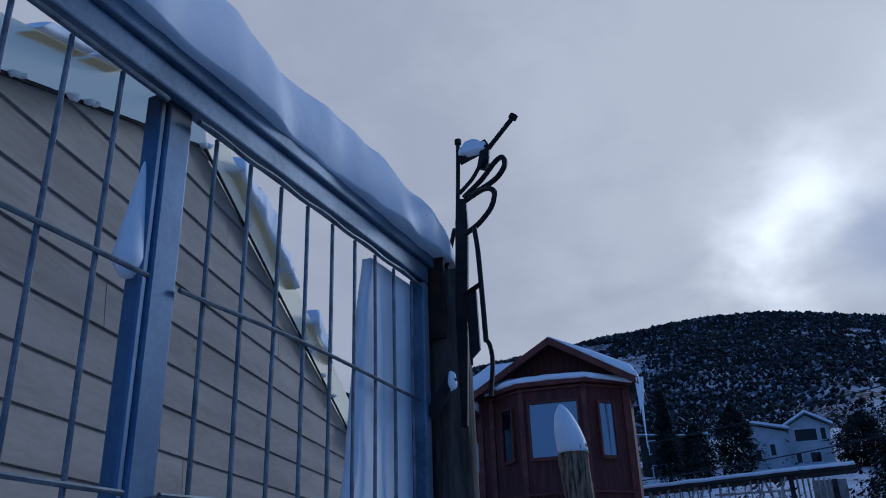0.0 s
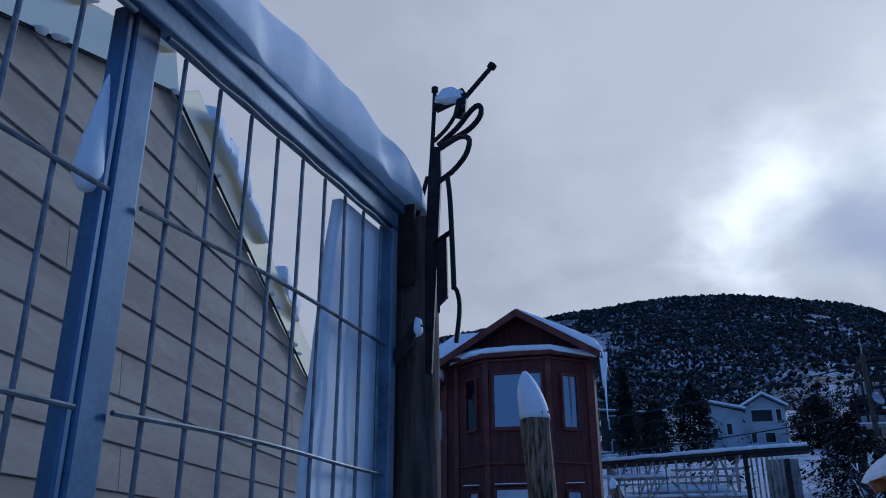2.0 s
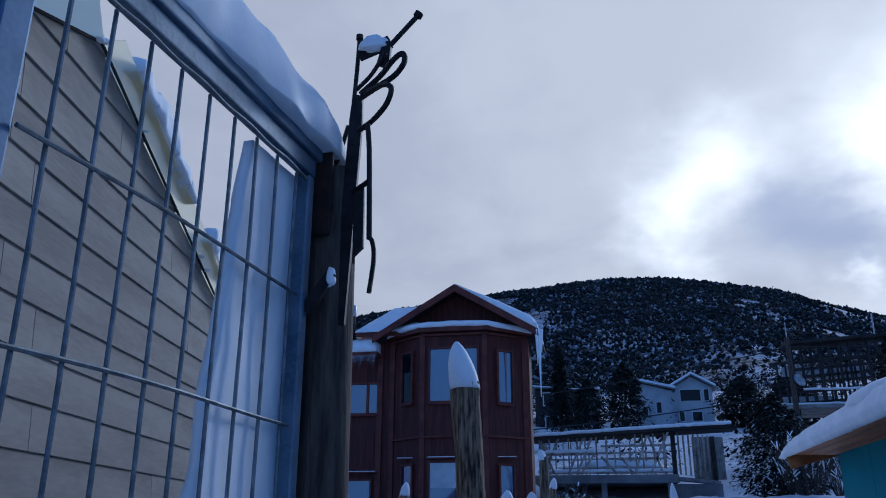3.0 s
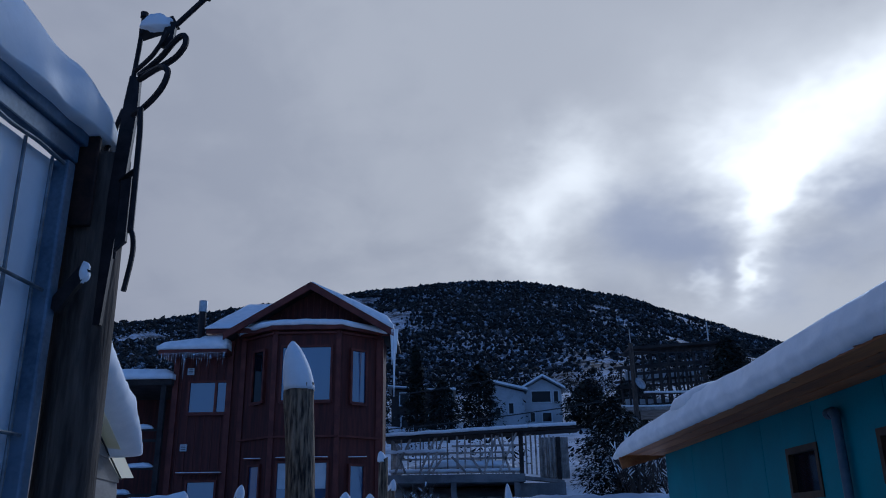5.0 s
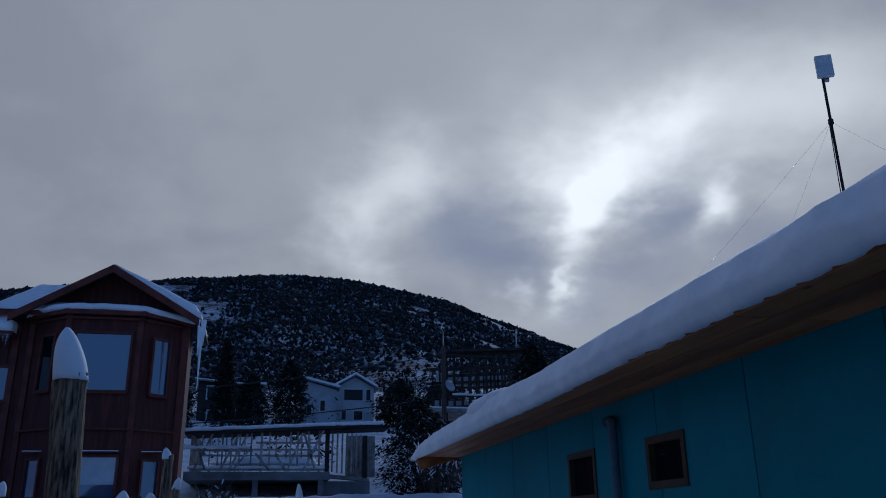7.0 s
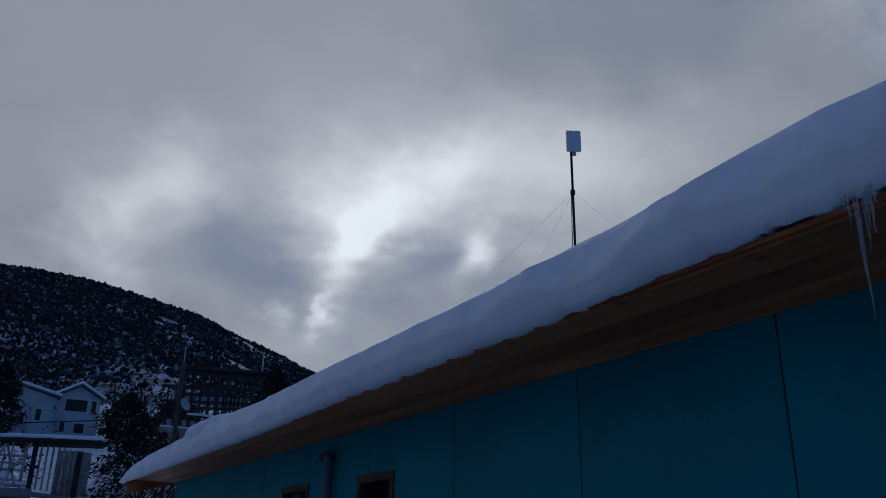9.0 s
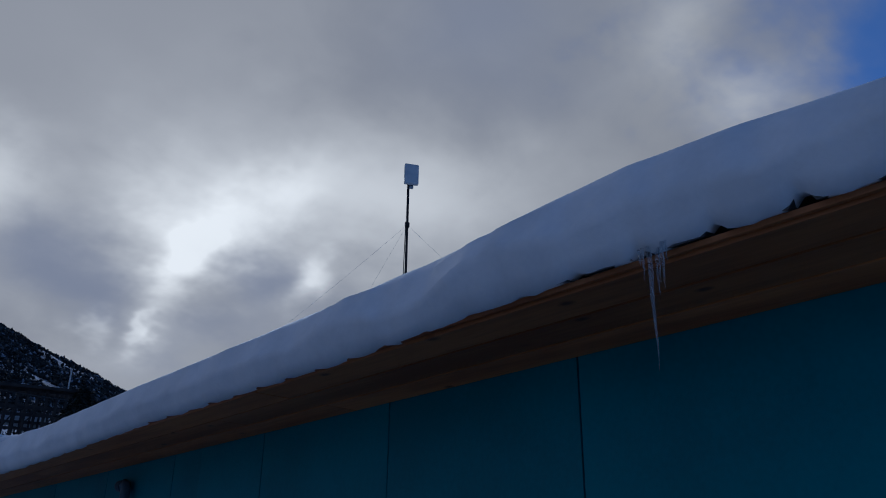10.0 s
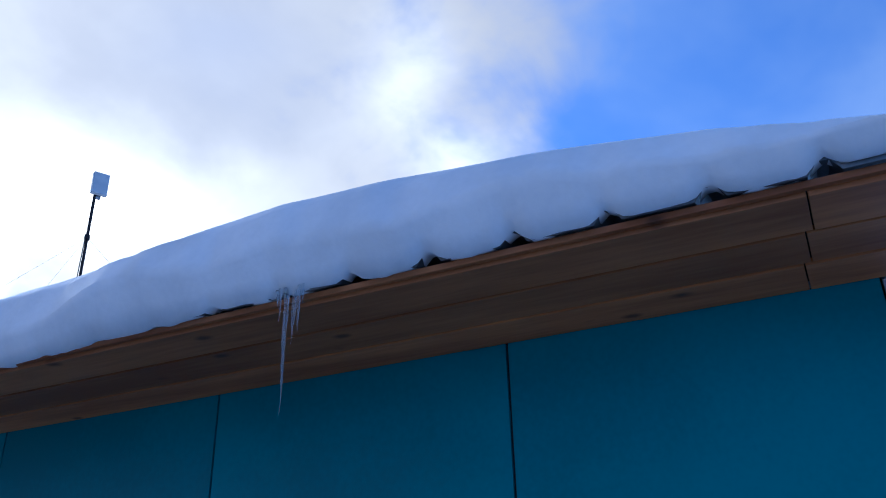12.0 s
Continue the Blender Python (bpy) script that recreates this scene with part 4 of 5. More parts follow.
def antenna():
    base = Vector((7.09, 8.15, 3.75))
    g = thing("antenna_mast", base, "thin guyed mast with a flat grey panel antenna", "antenna")
    bm = bmesh.new()
    rod(bm, base, (7.09, 8.15, 6.95), 0.018, n=10)
    wpart("mast", bm, BLACK_STEEL, g)
    bm = bmesh.new()
    m = Matrix.Translation((7.10, 8.10, 7.06)) @ Matrix.Rotation(radians(-26), 4, "Z")
    box(bm, (-0.10, -0.03, -0.155), (0.10, 0.03, 0.155), m, 0.012)
    wpart("antenna_panel", bm, ANTENNA_GREY, g, "flat pale grey antenna panel")
    bm = bmesh.new()
    box(bm, (-0.04, 0.03, -0.19), (0.04, 0.07, -0.1), m)
    wpart("antenna_bracket", bm, METAL, g)
    bm = bmesh.new()
    rod(bm, (7.09, 8.15, 6.27), (7.09, 8.15, 6.33), 0.034, n=10)
    wpart("guy_collar", bm, BLACK_STEEL, g)
    for p in ((4.4, 9.4, 3.35), (9.6, 6.0, 3.3), (7.5, 11.9, 3.8)):
        bm = bmesh.new()
        a = Vector((7.09, 8.15, 6.3))
        tube(bm, [a.lerp(Vector(p), t) - Vector((0, 0, 0.08 * math.sin(math.pi * t))) for t in np.linspace(0, 1, 12)], 0.0012, 5)
        wpart("guy_wire", bm, METAL, g)
    bm = bmesh.new()
    tube(bm, [(7.09 - 0.05 - 0.02 * math.sin(t * 3), 8.12, 6.3 - 2.5 * t) for t in np.linspace(0, 1, 14)], 0.006, 6)
    wpart("cable", bm, CABLE, g)


antenna()

# ---- fence and log post ----


def snow_cap_mesh(r, h, seed, lean=(0.0, 0.0)):
    bm = bmesh.new()
    rings = []
    n = 16
    for i in range(13):
        t = i / 12
        rr = r * (1.04 - 0.12 * t) * max(0.04, (1 - t ** 2.6)) ** 0.62
        rings.append([bm.verts.new((rr * math.cos(a) * (1 + 0.06 * noise.noise(Vector((math.cos(a) + seed, math.sin(a), t * 2)))) + lean[0] * t, rr * math.sin(a) + lean[1] * t, h * t)) for a in (2 * math.pi * k / n for k in range(n))])
    for a, b in zip(rings, rings[1:]):
        for k in range(n):
            bm.faces.new((a[k], a[(k + 1) % n], b[(k + 1) % n], b[k]))
    bm.faces.new(rings[0])
    bm.faces.new(rings[-1][::-1])
    return bm


def log_mesh(r, z0, z1, seed, rough=0.2):
    bm = bmesh.new()
    n, rings = 22, []
    for i in range(28):
        z = z0 + (z1 - z0) * i / 27
        rings.append([bm.verts.new((r * (1 + rough * noise.fractal(Vector((math.cos(a) * 2.4 + seed, math.sin(a) * 2.4, z * 0.9)), 1, 2, 4)) * math.cos(a) + 0.012 * math.sin(z * 2 + seed),
                                    r * (1 + rough * noise.fractal(Vector((math.cos(a) * 2.4 + seed, math.sin(a) * 2.4, z * 0.9)), 1, 2, 4)) * math.sin(a), z + (0.03 * math.cos(a) if i == 27 else 0)))
                      for a in (2 * math.pi * k / n for k in range(n))])
    for a, b in zip(rings, rings[1:]):
        for k in range(n):
            bm.faces.new((a[k], a[(k + 1) % n], b[(k + 1) % n], b[k]))
    bm.faces.new(rings[0])
    bm.faces.new(rings[-1][::-1])
    return bm


def log_post(x, y, top, r, cap, name, label, seed, cap_lean=(0, 0), group="", tilt=0.0):
    z = ground_z(x, y) - 0.2
    p = part(name, log_mesh(r, 0, top - z, seed), LOG_WOOD, None, "", True)
    p.matrix_basis = Matrix.Translation((x, y, top)) @ Matrix.Rotation(radians(-tilt), 4, "Y") @ Matrix.Translation((0, 0, z - top))
    tagged(p, label, "post", group)
    if cap:
        c = part("snow_mound", snow_cap_mesh(r * 1.06, cap, seed, cap_lean), SNOW, None, "", True)
        c.location = (x, y, top - 0.02)
        tagged(c, "tall cap of snow standing on a fence post", "snow", "snow caps")


log_post(-0.908, 6.17, 2.57, 0.104, 0.365, "log_post", "thick rough split log post under a pointed cap of snow", 1.0, (-0.065, 0), tilt=3.0)
for i, (x, y, z, r, c) in enumerate(((-2.014, 9.0, 1.93, 0.05, 0.14), (-2.788, 9.0, 1.72, 0.06, 0.12), (-0.926, 9.0, 1.72, 0.09, 0.26), (-0.636, 9.0, 1.72, 0.085, 0.24),
                                     (-1.12, 9.1, 1.70, 0.07, 0.10), (-0.52, 8.9, 2.27, 0.045, 0.11), (-3.731, 9.0, 1.95, 0.04, 0.13), (0.79, 9.0, 1.72, 0.045, 0.32), (-0.45, 9.3, 2.0, 0.04, 0.12))):
    log_post(x, y, z, r, c, "fence_post", "short wooden fence post capped with snow", 2.0 + i * 1.7, (0.02 * (-1) ** i, 0), "fence posts")

# ---- the dark red house ----
HY = 23.0


def wall_box(bm, x0, x1, y0, y1, z0, z1):
    box(bm, (x0, y0, z0), (x1, y1, z1))


def house_window(h, x0, x1, z0, z1, y, mat, mullion=None, yaw=0.0, label="", blind=0.0):
    """A framed pane; the frame stands proud of the wall, the pane lies back in it. yaw turns it about its middle."""
    cx = (x0 + x1) / 2
    m = Matrix.Translation((cx, y, 0)) @ Matrix.Rotation(radians(yaw), 4, "Z")
    hw, f = (x1 - x0) / 2, 0.06
    bm = bmesh.new()
    for a, b, c, d in ((-hw - f, hw + f, z0 - f, z0), (-hw - f, hw + f, z1, z1 + f), (-hw - f, -hw, z0, z1), (hw, hw + f, z0, z1)):
        box(bm, (a, -0.05, c), (b, 0.06, d), m)
    if mullion is not None:
        box(bm, (mullion - cx - 0.035, -0.045, z0), (mullion - cx + 0.035, 0.05, z1), m)
    w = wpart("window", bm, RED_TRIM, h, label)
    bm = bmesh.new()
    box(bm, (-hw, 0.0, z0), (hw, 0.012, z1 - (z1 - z0) * 0.0), m)
    p = wpart("pane", bm, mat, h)
    p.parent = w
    if blind:
        bm = bmesh.new()
        box(bm, (-hw + 0.02, -0.012, z1 - (z1 - z0) * blind), (hw - 0.02, -0.004, z1 - 0.01), m)
        q = wpart("blind", bm, CURTAIN, h, "pale blind behind the window")
        q.parent = w
    bm = bmesh.new()
    box(bm, (-hw - 0.03, -0.09, z0 - f - 0.035), (hw + 0.03, -0.01, z0 - f), m)
    s = wpart("sill", bm, RED_TRIM, h)
    s.parent = w


def red_house():
    g = 1.2
    h = thing("red_house", (-4, HY + 4, g), "two-storey dark red timber house with a bay window", "house")
    bm = bmesh.new()
    wall_box(bm, -6.1, -1.78, HY + 0.5, HY + 2.2, g, 7.05)
    wpart("main_wall", bm, RED_WOOD, h)
    bm = bmesh.new()
    wall_box(bm, -7.68, -6.1, HY + 0.5, HY + 6, g, 6.45)
    wpart("wing_wall", bm, RED_WOOD, h)
    # the bay, three-sided through both storeys
    bay = [(-5.75, HY + 0.5), (-4.68, HY - 0.35), (-2.90, HY - 0.35), (-1.85, HY + 0.5)]
    bm = bmesh.new()
    prism(bm, bay, 2, g, 6.98)
    wpart("bay_wall", bm, RED_WOOD, h)
    for x, y in bay[1:3] + [(-5.75, HY + 0.46), (-1.85, HY + 0.46)]:
        bm = bmesh.new()
        box(bm, (x - 0.07, y - 0.06, g), (x + 0.07, y + 0.06, 6.97))
        wpart("corner_board", bm, RED_TRIM, h)
    for z in (4.05, 6.9):
        bm = bmesh.new()
        for a, b in zip(bay, bay[1:]):
            beam(bm, (a[0], a[1] - 0.03, z), (b[0], b[1] - 0.03, z), 0.16, 0.05)
        wpart("bay_band", bm, RED_TRIM, h)
    bm = bmesh.new()
    prism(bm, [(-6.0, HY + 0.5), (-4.78, HY - 0.55), (-2.8, HY - 0.55), (-1.55, HY + 0.5)], 2, 6.98, 7.10)
    wpart("bay_roof", bm, RED_TRIM, h)
    # windows: upper, lower
    house_window(h, -4.46, -3.12, 5.03, 6.50, HY - 0.36, PANE, label="large window with a pale top rail", mullion=None)
    house_window(h, -5.40, -4.98, 5.05, 6.46, HY - 0.01, DARK_PANE, yaw=-38)
    house_window(h, -2.60, -2.16, 5.0, 6.43, HY + 0.0, PANE, yaw=39)
    house_window(h, -4.46, -3.14, 2.15, 3.36, HY - 0.36, PANE, blind=0.55)
    house_window(h, -5.36, -4.95, 2.15, 3.30, HY - 0.01, PANE, yaw=-38)
    house_window(h, -2.60, -2.18, 2.15, 3.28, HY + 0.0, PANE, yaw=39)
    house_window(h, -7.24, -6.05 - 0.12, 4.86, 5.70, HY + 0.48, PANE, mullion=-6.49)
    house_window(h, -7.10, -6.35, 2.1, 2.95, HY + 0.48, PANE)
    # gable with barge boards
    ax, az, hw = -3.77, 8.42, 2.42
    bm = bmesh.new()
    prism(bm, [(ax - 2.3, 7.10), (ax + 2.1, 7.10), (ax, az - 0.12)], 1, HY + 0.35, HY + 0.5)
    wpart("gable_wall", bm, RED_WOOD, h)
    for k in range(21):
        x = ax - 1.9 + 0.19 * k
        top = az - 0.2 - abs(x - ax) * 0.6
        if top > 7.2:
            bm = bmesh.new()
            box(bm, (x - 0.012, HY + 0.335, 7.12), (x + 0.012, HY + 0.351, top))
            wpart("gable_batten", bm, RED_TRIM, h)
    for sgn in (-1, 1):
        bm = bmesh.new()
        lx, lz = ax + sgn * hw, az - hw * 0.6
        prism(bm, [(ax, az), (lx, lz), (lx, lz - 0.2), (ax, az - 0.22)] if sgn > 0 else [(ax, az), (ax, az - 0.22), (lx, lz - 0.2), (lx, lz)], 1, HY - 0.35, HY - 0.28)
        wpart("barge_board", bm, RED_TRIM, h)
        bm = bmesh.new()
        prism(bm, [(ax, az - 0.01), (lx, lz - 0.01), (lx, lz - 0.09), (ax, az - 0.10)], 1, HY - 0.28, HY + 2.6)
        wpart("roof_slope", bm, DARK_TIMBER, h)
    # lower hipped roof to the left and the wing roof
    bm = bmesh.new()
    lo = [(-6.75, HY - 0.1, 7.12), (-4.6, HY - 0.1, 7.12), (-4.6, HY + 2.0, 8.36), (-6.1, HY + 2.0, 8.36), (-6.75, HY + 4, 7.12)]
    v = [bm.verts.new(p) for p in lo] + [bm.verts.new((p[0], p[1], 7.0)) for p in (lo[0], lo[1], lo[4])]
    for f in ((0, 1, 2, 3), (0, 3, 4), (0, 5, 6, 1), (0, 4, 7, 5)):
        bm.faces.new([v[k] for k in f])
    wpart("hip_roof", bm, RED_TRIM, h)
    bm = bmesh.new()
    prism(bm, [(-8.05, 6.44), (-6.1, 6.44), (-6.1, 6.56), (-8.05, 6.56)], 1, HY - 0.1, HY + 6.2)
    wpart("wing_roof", bm, RED_TRIM, h)
    for x0, z0 in ((-7.35, 5.93), (-7.38, 3.79)):
        bm = bmesh.new()
        box(bm, (x0, HY + 0.44, z0), (x0 + 0.19, HY + 0.5, z0 + 0.19), bevel=0.01)
        v = wpart("wall_vent", bm, CURTAIN, h, "small pale square vent")
        bm = bmesh.new()
        for k in range(3):
            box(bm, (x0 + 0.03, HY + 0.43, z0 + 0.045 + 0.045 * k), (x0 + 0.16, HY + 0.441, z0 + 0.06 + 0.045 * k))
        wpart("vent_slat", bm, DARK_TIMBER, h).parent = v
    bm = bmesh.new()
    rod(bm, (-6.96, HY + 0.15, 6.5), (-6.96, HY + 0.15, 7.72), 0.10, n=16)
    wpart("flue", bm, BLACK_STEEL, h)
    bm = bmesh.new()
    rod(bm, (-6.96, HY + 0.15, 7.70), (-6.96, HY + 0.15, 8.03), 0.125, n=16)
    wpart("flue_cowl", bm, METAL, h, "shiny metal flue cowl")
    for x in np.arange(-7.5, -6.2, 0.24):
        bm = bmesh.new()
        box(bm, (x - 0.01, HY + 0.485, g), (x + 0.01, HY + 0.499, 6.42))
        wpart("wall_batten", bm, RED_TRIM, h)
    for x in (-6.12, -7.66, -1.80):
        bm = bmesh.new()
        box(bm, (x - 0.08, HY + 0.42, g), (x + 0.08, HY + 0.52, 6.9 if x > -7 else 6.4))
        wpart("corner_board", bm, RED_TRIM, h)
    for x0, x1, z, y in ((-5.45, -4.6, 3.52, HY + 0.0), (-2.95, -2.1, 3.52, HY + 0.0), (-7.4, -6.15, 3.2, HY + 0.38), (-4.5, -3.1, 3.50, HY - 0.42)):
        bm = bmesh.new()
        box(bm, (x0, y - 0.12, z - 0.04), (x1, y + 0.06, z - 0.012))
        wpart("drip_board", bm, RED_TRIM, h)
        bm = bmesh.new()
        box(bm, (x0 + 0.01, y - 0.11, z - 0.011), (x1 - 0.01, y + 0.05, z + 0.012), bevel=0.008)
        tagged(part("ledge_snow", bm, SNOW, None, "", True), "thin line of snow on a window's drip board", "snow")


red_house()


def slab_snow(pts_low, th, label, seed, sub=14):
    """Snow on a four-cornered roof patch; th: depth at each corner."""
    bm = bmesh.new()
    a, b, c, d = [Vector(p) for p in pts_low]
    grid = {}
    for top in (0, 1):
        for i in range(sub + 1):
            for j in range(sub + 1):
                u, w = i / sub, j / sub
                p = a.lerp(b, u).lerp(d.lerp(c, u), w)
                t = (th[0] * (1 - u) + th[1] * u) * (1 - w) + (th[3] * (1 - u) + th[2] * u) * w
                edge = min(1, min(u, 1 - u, w, 1 - w) * sub * 0.6 + 0.45)
                if top:
                    p = p + Vector((0, 0, t * edge + 0.03 * noise.fractal(p * 1.3 + Vector((seed, 0, 0)), 1, 2, 3)))
                grid[top, i, j] = bm.verts.new(p)
    for top in (0, 1):
        for i in range(sub):
            for j in range(sub):
                bm.faces.new([grid[top, *q] for q in ((i, j), (i + 1, j), (i + 1, j + 1), (i, j + 1))])
    for i in range(sub):
        for k in (0, sub):
            bm.faces.new([grid[q] for q in ((0, i, k), (0, i + 1, k), (1, i + 1, k), (1, i, k))])
            bm.faces.new([grid[q] for q in ((0, k, i), (0, k, i + 1), (1, k, i + 1), (1, k, i))])
    tagged(part("roof_snow", bm, SNOW, None, "", True), label, "snow")


slab_snow([(-3.74, HY - 0.36, 8.41), (-1.40, HY - 0.36, 7.0), (-1.40, HY + 2.6, 7.0), (-3.74, HY + 2.6, 8.41)], (0.05, 0.34, 0.5, 0.25), "slab of snow on the gable's slope", 1)
slab_snow([(-6.78, HY - 0.14, 7.13), (-4.9, HY - 0.14, 7.13), (-4.9, HY + 2, 8.37), (-6.1, HY + 2, 8.37)], (0.12, 0.06, 0.1, 0.1), "snow on the hipped roof", 2)
slab_snow([(-8.1, HY - 0.15, 6.56), (-6.12, HY - 0.15, 6.56), (-6.12, HY + 3, 6.56), (-8.1, HY + 3, 6.56)], (0.16, 0.46, 1.1, 0.75), "rounded snow on the wing's flat roof", 3)


def bay_snow():
    bm = bmesh.new()
    line = curve_pts([(-5.95, HY + 0.40, 7.11), (-5.3, HY - 0.15, 7.16), (-4.7, HY - 0.5, 7.17), (-3.8, HY - 0.52, 7.19), (-2.85, HY - 0.5, 7.16), (-2.2, HY + 0.0, 7.13), (-1.6, HY + 0.40, 7.10)], 8)
    tube(bm, [(p.x, p.y, p.z + 0.02 * noise.noise(Vector((p.x * 3, 0, 0)))) for p in line], 0.085, 8)
    tagged(part("ledge_snow", bm, SNOW, None, "", True), "curved line of snow along the bay's roof edge", "snow")


bay_snow()


def house_icicles():
    rng = random.Random(11)
    for k in range(26):
        x = -7.95 + 1.8 * k / 25 + rng.uniform(-0.02, 0.02)
        ln = rng.uniform(0.12, 0.4) * (2.6 if k in (9, 10) else 1)
        bm = bmesh.new()
        rod(bm, (x, HY - 0.12, 6.46 - ln), (x, HY - 0.12, 6.46), 0.004, 0.02, 6)
        tagged(part("icicle", bm, ICE), "icicle hanging from the wing's roof edge", "icicle", "icicles on the red house")
    for k, (x, ln) in enumerate(((-1.36, 1.9), (-1.42, 1.0), (-1.30, 0.7))):
        bm = bmesh.new()
        rod(bm, (x, HY - 0.3, 6.98 - ln), (x, HY - 0.3, 6.98), 0.008, 0.06, 8)
        tagged(part("icicle", bm, SNOW), "thick white icicle hanging from the gable's eave", "icicle", "icicles on the red house")


house_icicles()


def porch():
    """The snow-covered porch beyond the red house's wing."""
    p = thing("side_porch", (-9.4, HY + 1, 1.2), "dark open porch with a snow-covered flat roof", "porch")
    bm = bmesh.new()
    box(bm, (-11.4, HY + 0.2, 5.62), (-7.70, HY + 3, 5.78))
    wpart("porch_roof", bm, DARK_TIMBER, p)
    for x in (-11.2, -9.6, -7.95):
        bm = bmesh.new()
        box(bm, (x - 0.07, HY + 0.3, 1.2), (x + 0.07, HY + 0.44, 5.62))
        wpart("porch_post", bm, DARK_TIMBER, p)
    bm = bmesh.new()
    box(bm, (-11.3, HY + 2.9, 1.2), (-7.7, HY + 3.0, 5.62))
    wpart("back_wall", bm, RED_WOOD, p)
    for z in (4.35, 4.05, 3.3, 2.6):
        bm = bmesh.new()
        box(bm, (-11.2, HY + 0.32, z), (-7.9, HY + 0.40, z + 0.07))
        wpart("porch_rail", bm, DARK_TIMBER, p)
    house_window(p, -8.5, -8.0, 3.4, 5.0, HY + 2.86, PANE)
    slab_snow([(-11.5, HY + 0.1, 5.78), (-7.66, HY + 0.1, 5.78), (-7.66, HY + 3, 5.78), (-11.5, HY + 3, 5.78)], (0.3, 0.32, 0.4, 0.4), "deep snow on the porch's flat roof", 4)
    for x0, x1, z in ((-9.0, -8.1, 4.43), (-8.9, -8.0, 3.38), (-9.2, -8.6, 2.68)):
        bm = bmesh.new()
        lump_of_snow(bm, ((x0 + x1) / 2, HY + 0.36, z), ((x1 - x0) / 2, 0.12, 0.12), x0, 0.3)
        tagged(part("rail_snow", bm, SNOW, None, "", True), "snow lying on a porch rail", "snow")


porch()


def board_fence():
    """The dark fence in front of the red house, with sheets hung on it."""
    f = thing("board_fence", (-5.5, 17.5, 1.3), "low dark board fence in front of the red house", "fence")
    y = 17.5
    for k in range(46):
        x = -11 + 0.2 * k
        bm = bmesh.new()
        box(bm, (x, y, 0.9), (x + 0.185, y + 0.025, 2.22 + 0.03 * noise.noise(Vector((k * 1.3, 0, 0)))))
        wpart("board", bm, DARK_TIMBER, f)
    bm = bmesh.new()
    box(bm, (-11, y + 0.026, 2.0), (-1.8, y + 0.08, 2.1))
    wpart("rail", bm, DARK_TIMBER, f)
    a = ridge_snow("fence_snow", (-8.5, y), (-5.2, y), 2.22, [(0, 0.05), (1.5, 0.03), (2.6, 0.12), (3.3, 0.2)], 0.16, steps=50, lump=0.03)
    tagged(a, "uneven snow along the top of the board fence", "snow")


board_fence()

# ---- the timber frames under construction ----


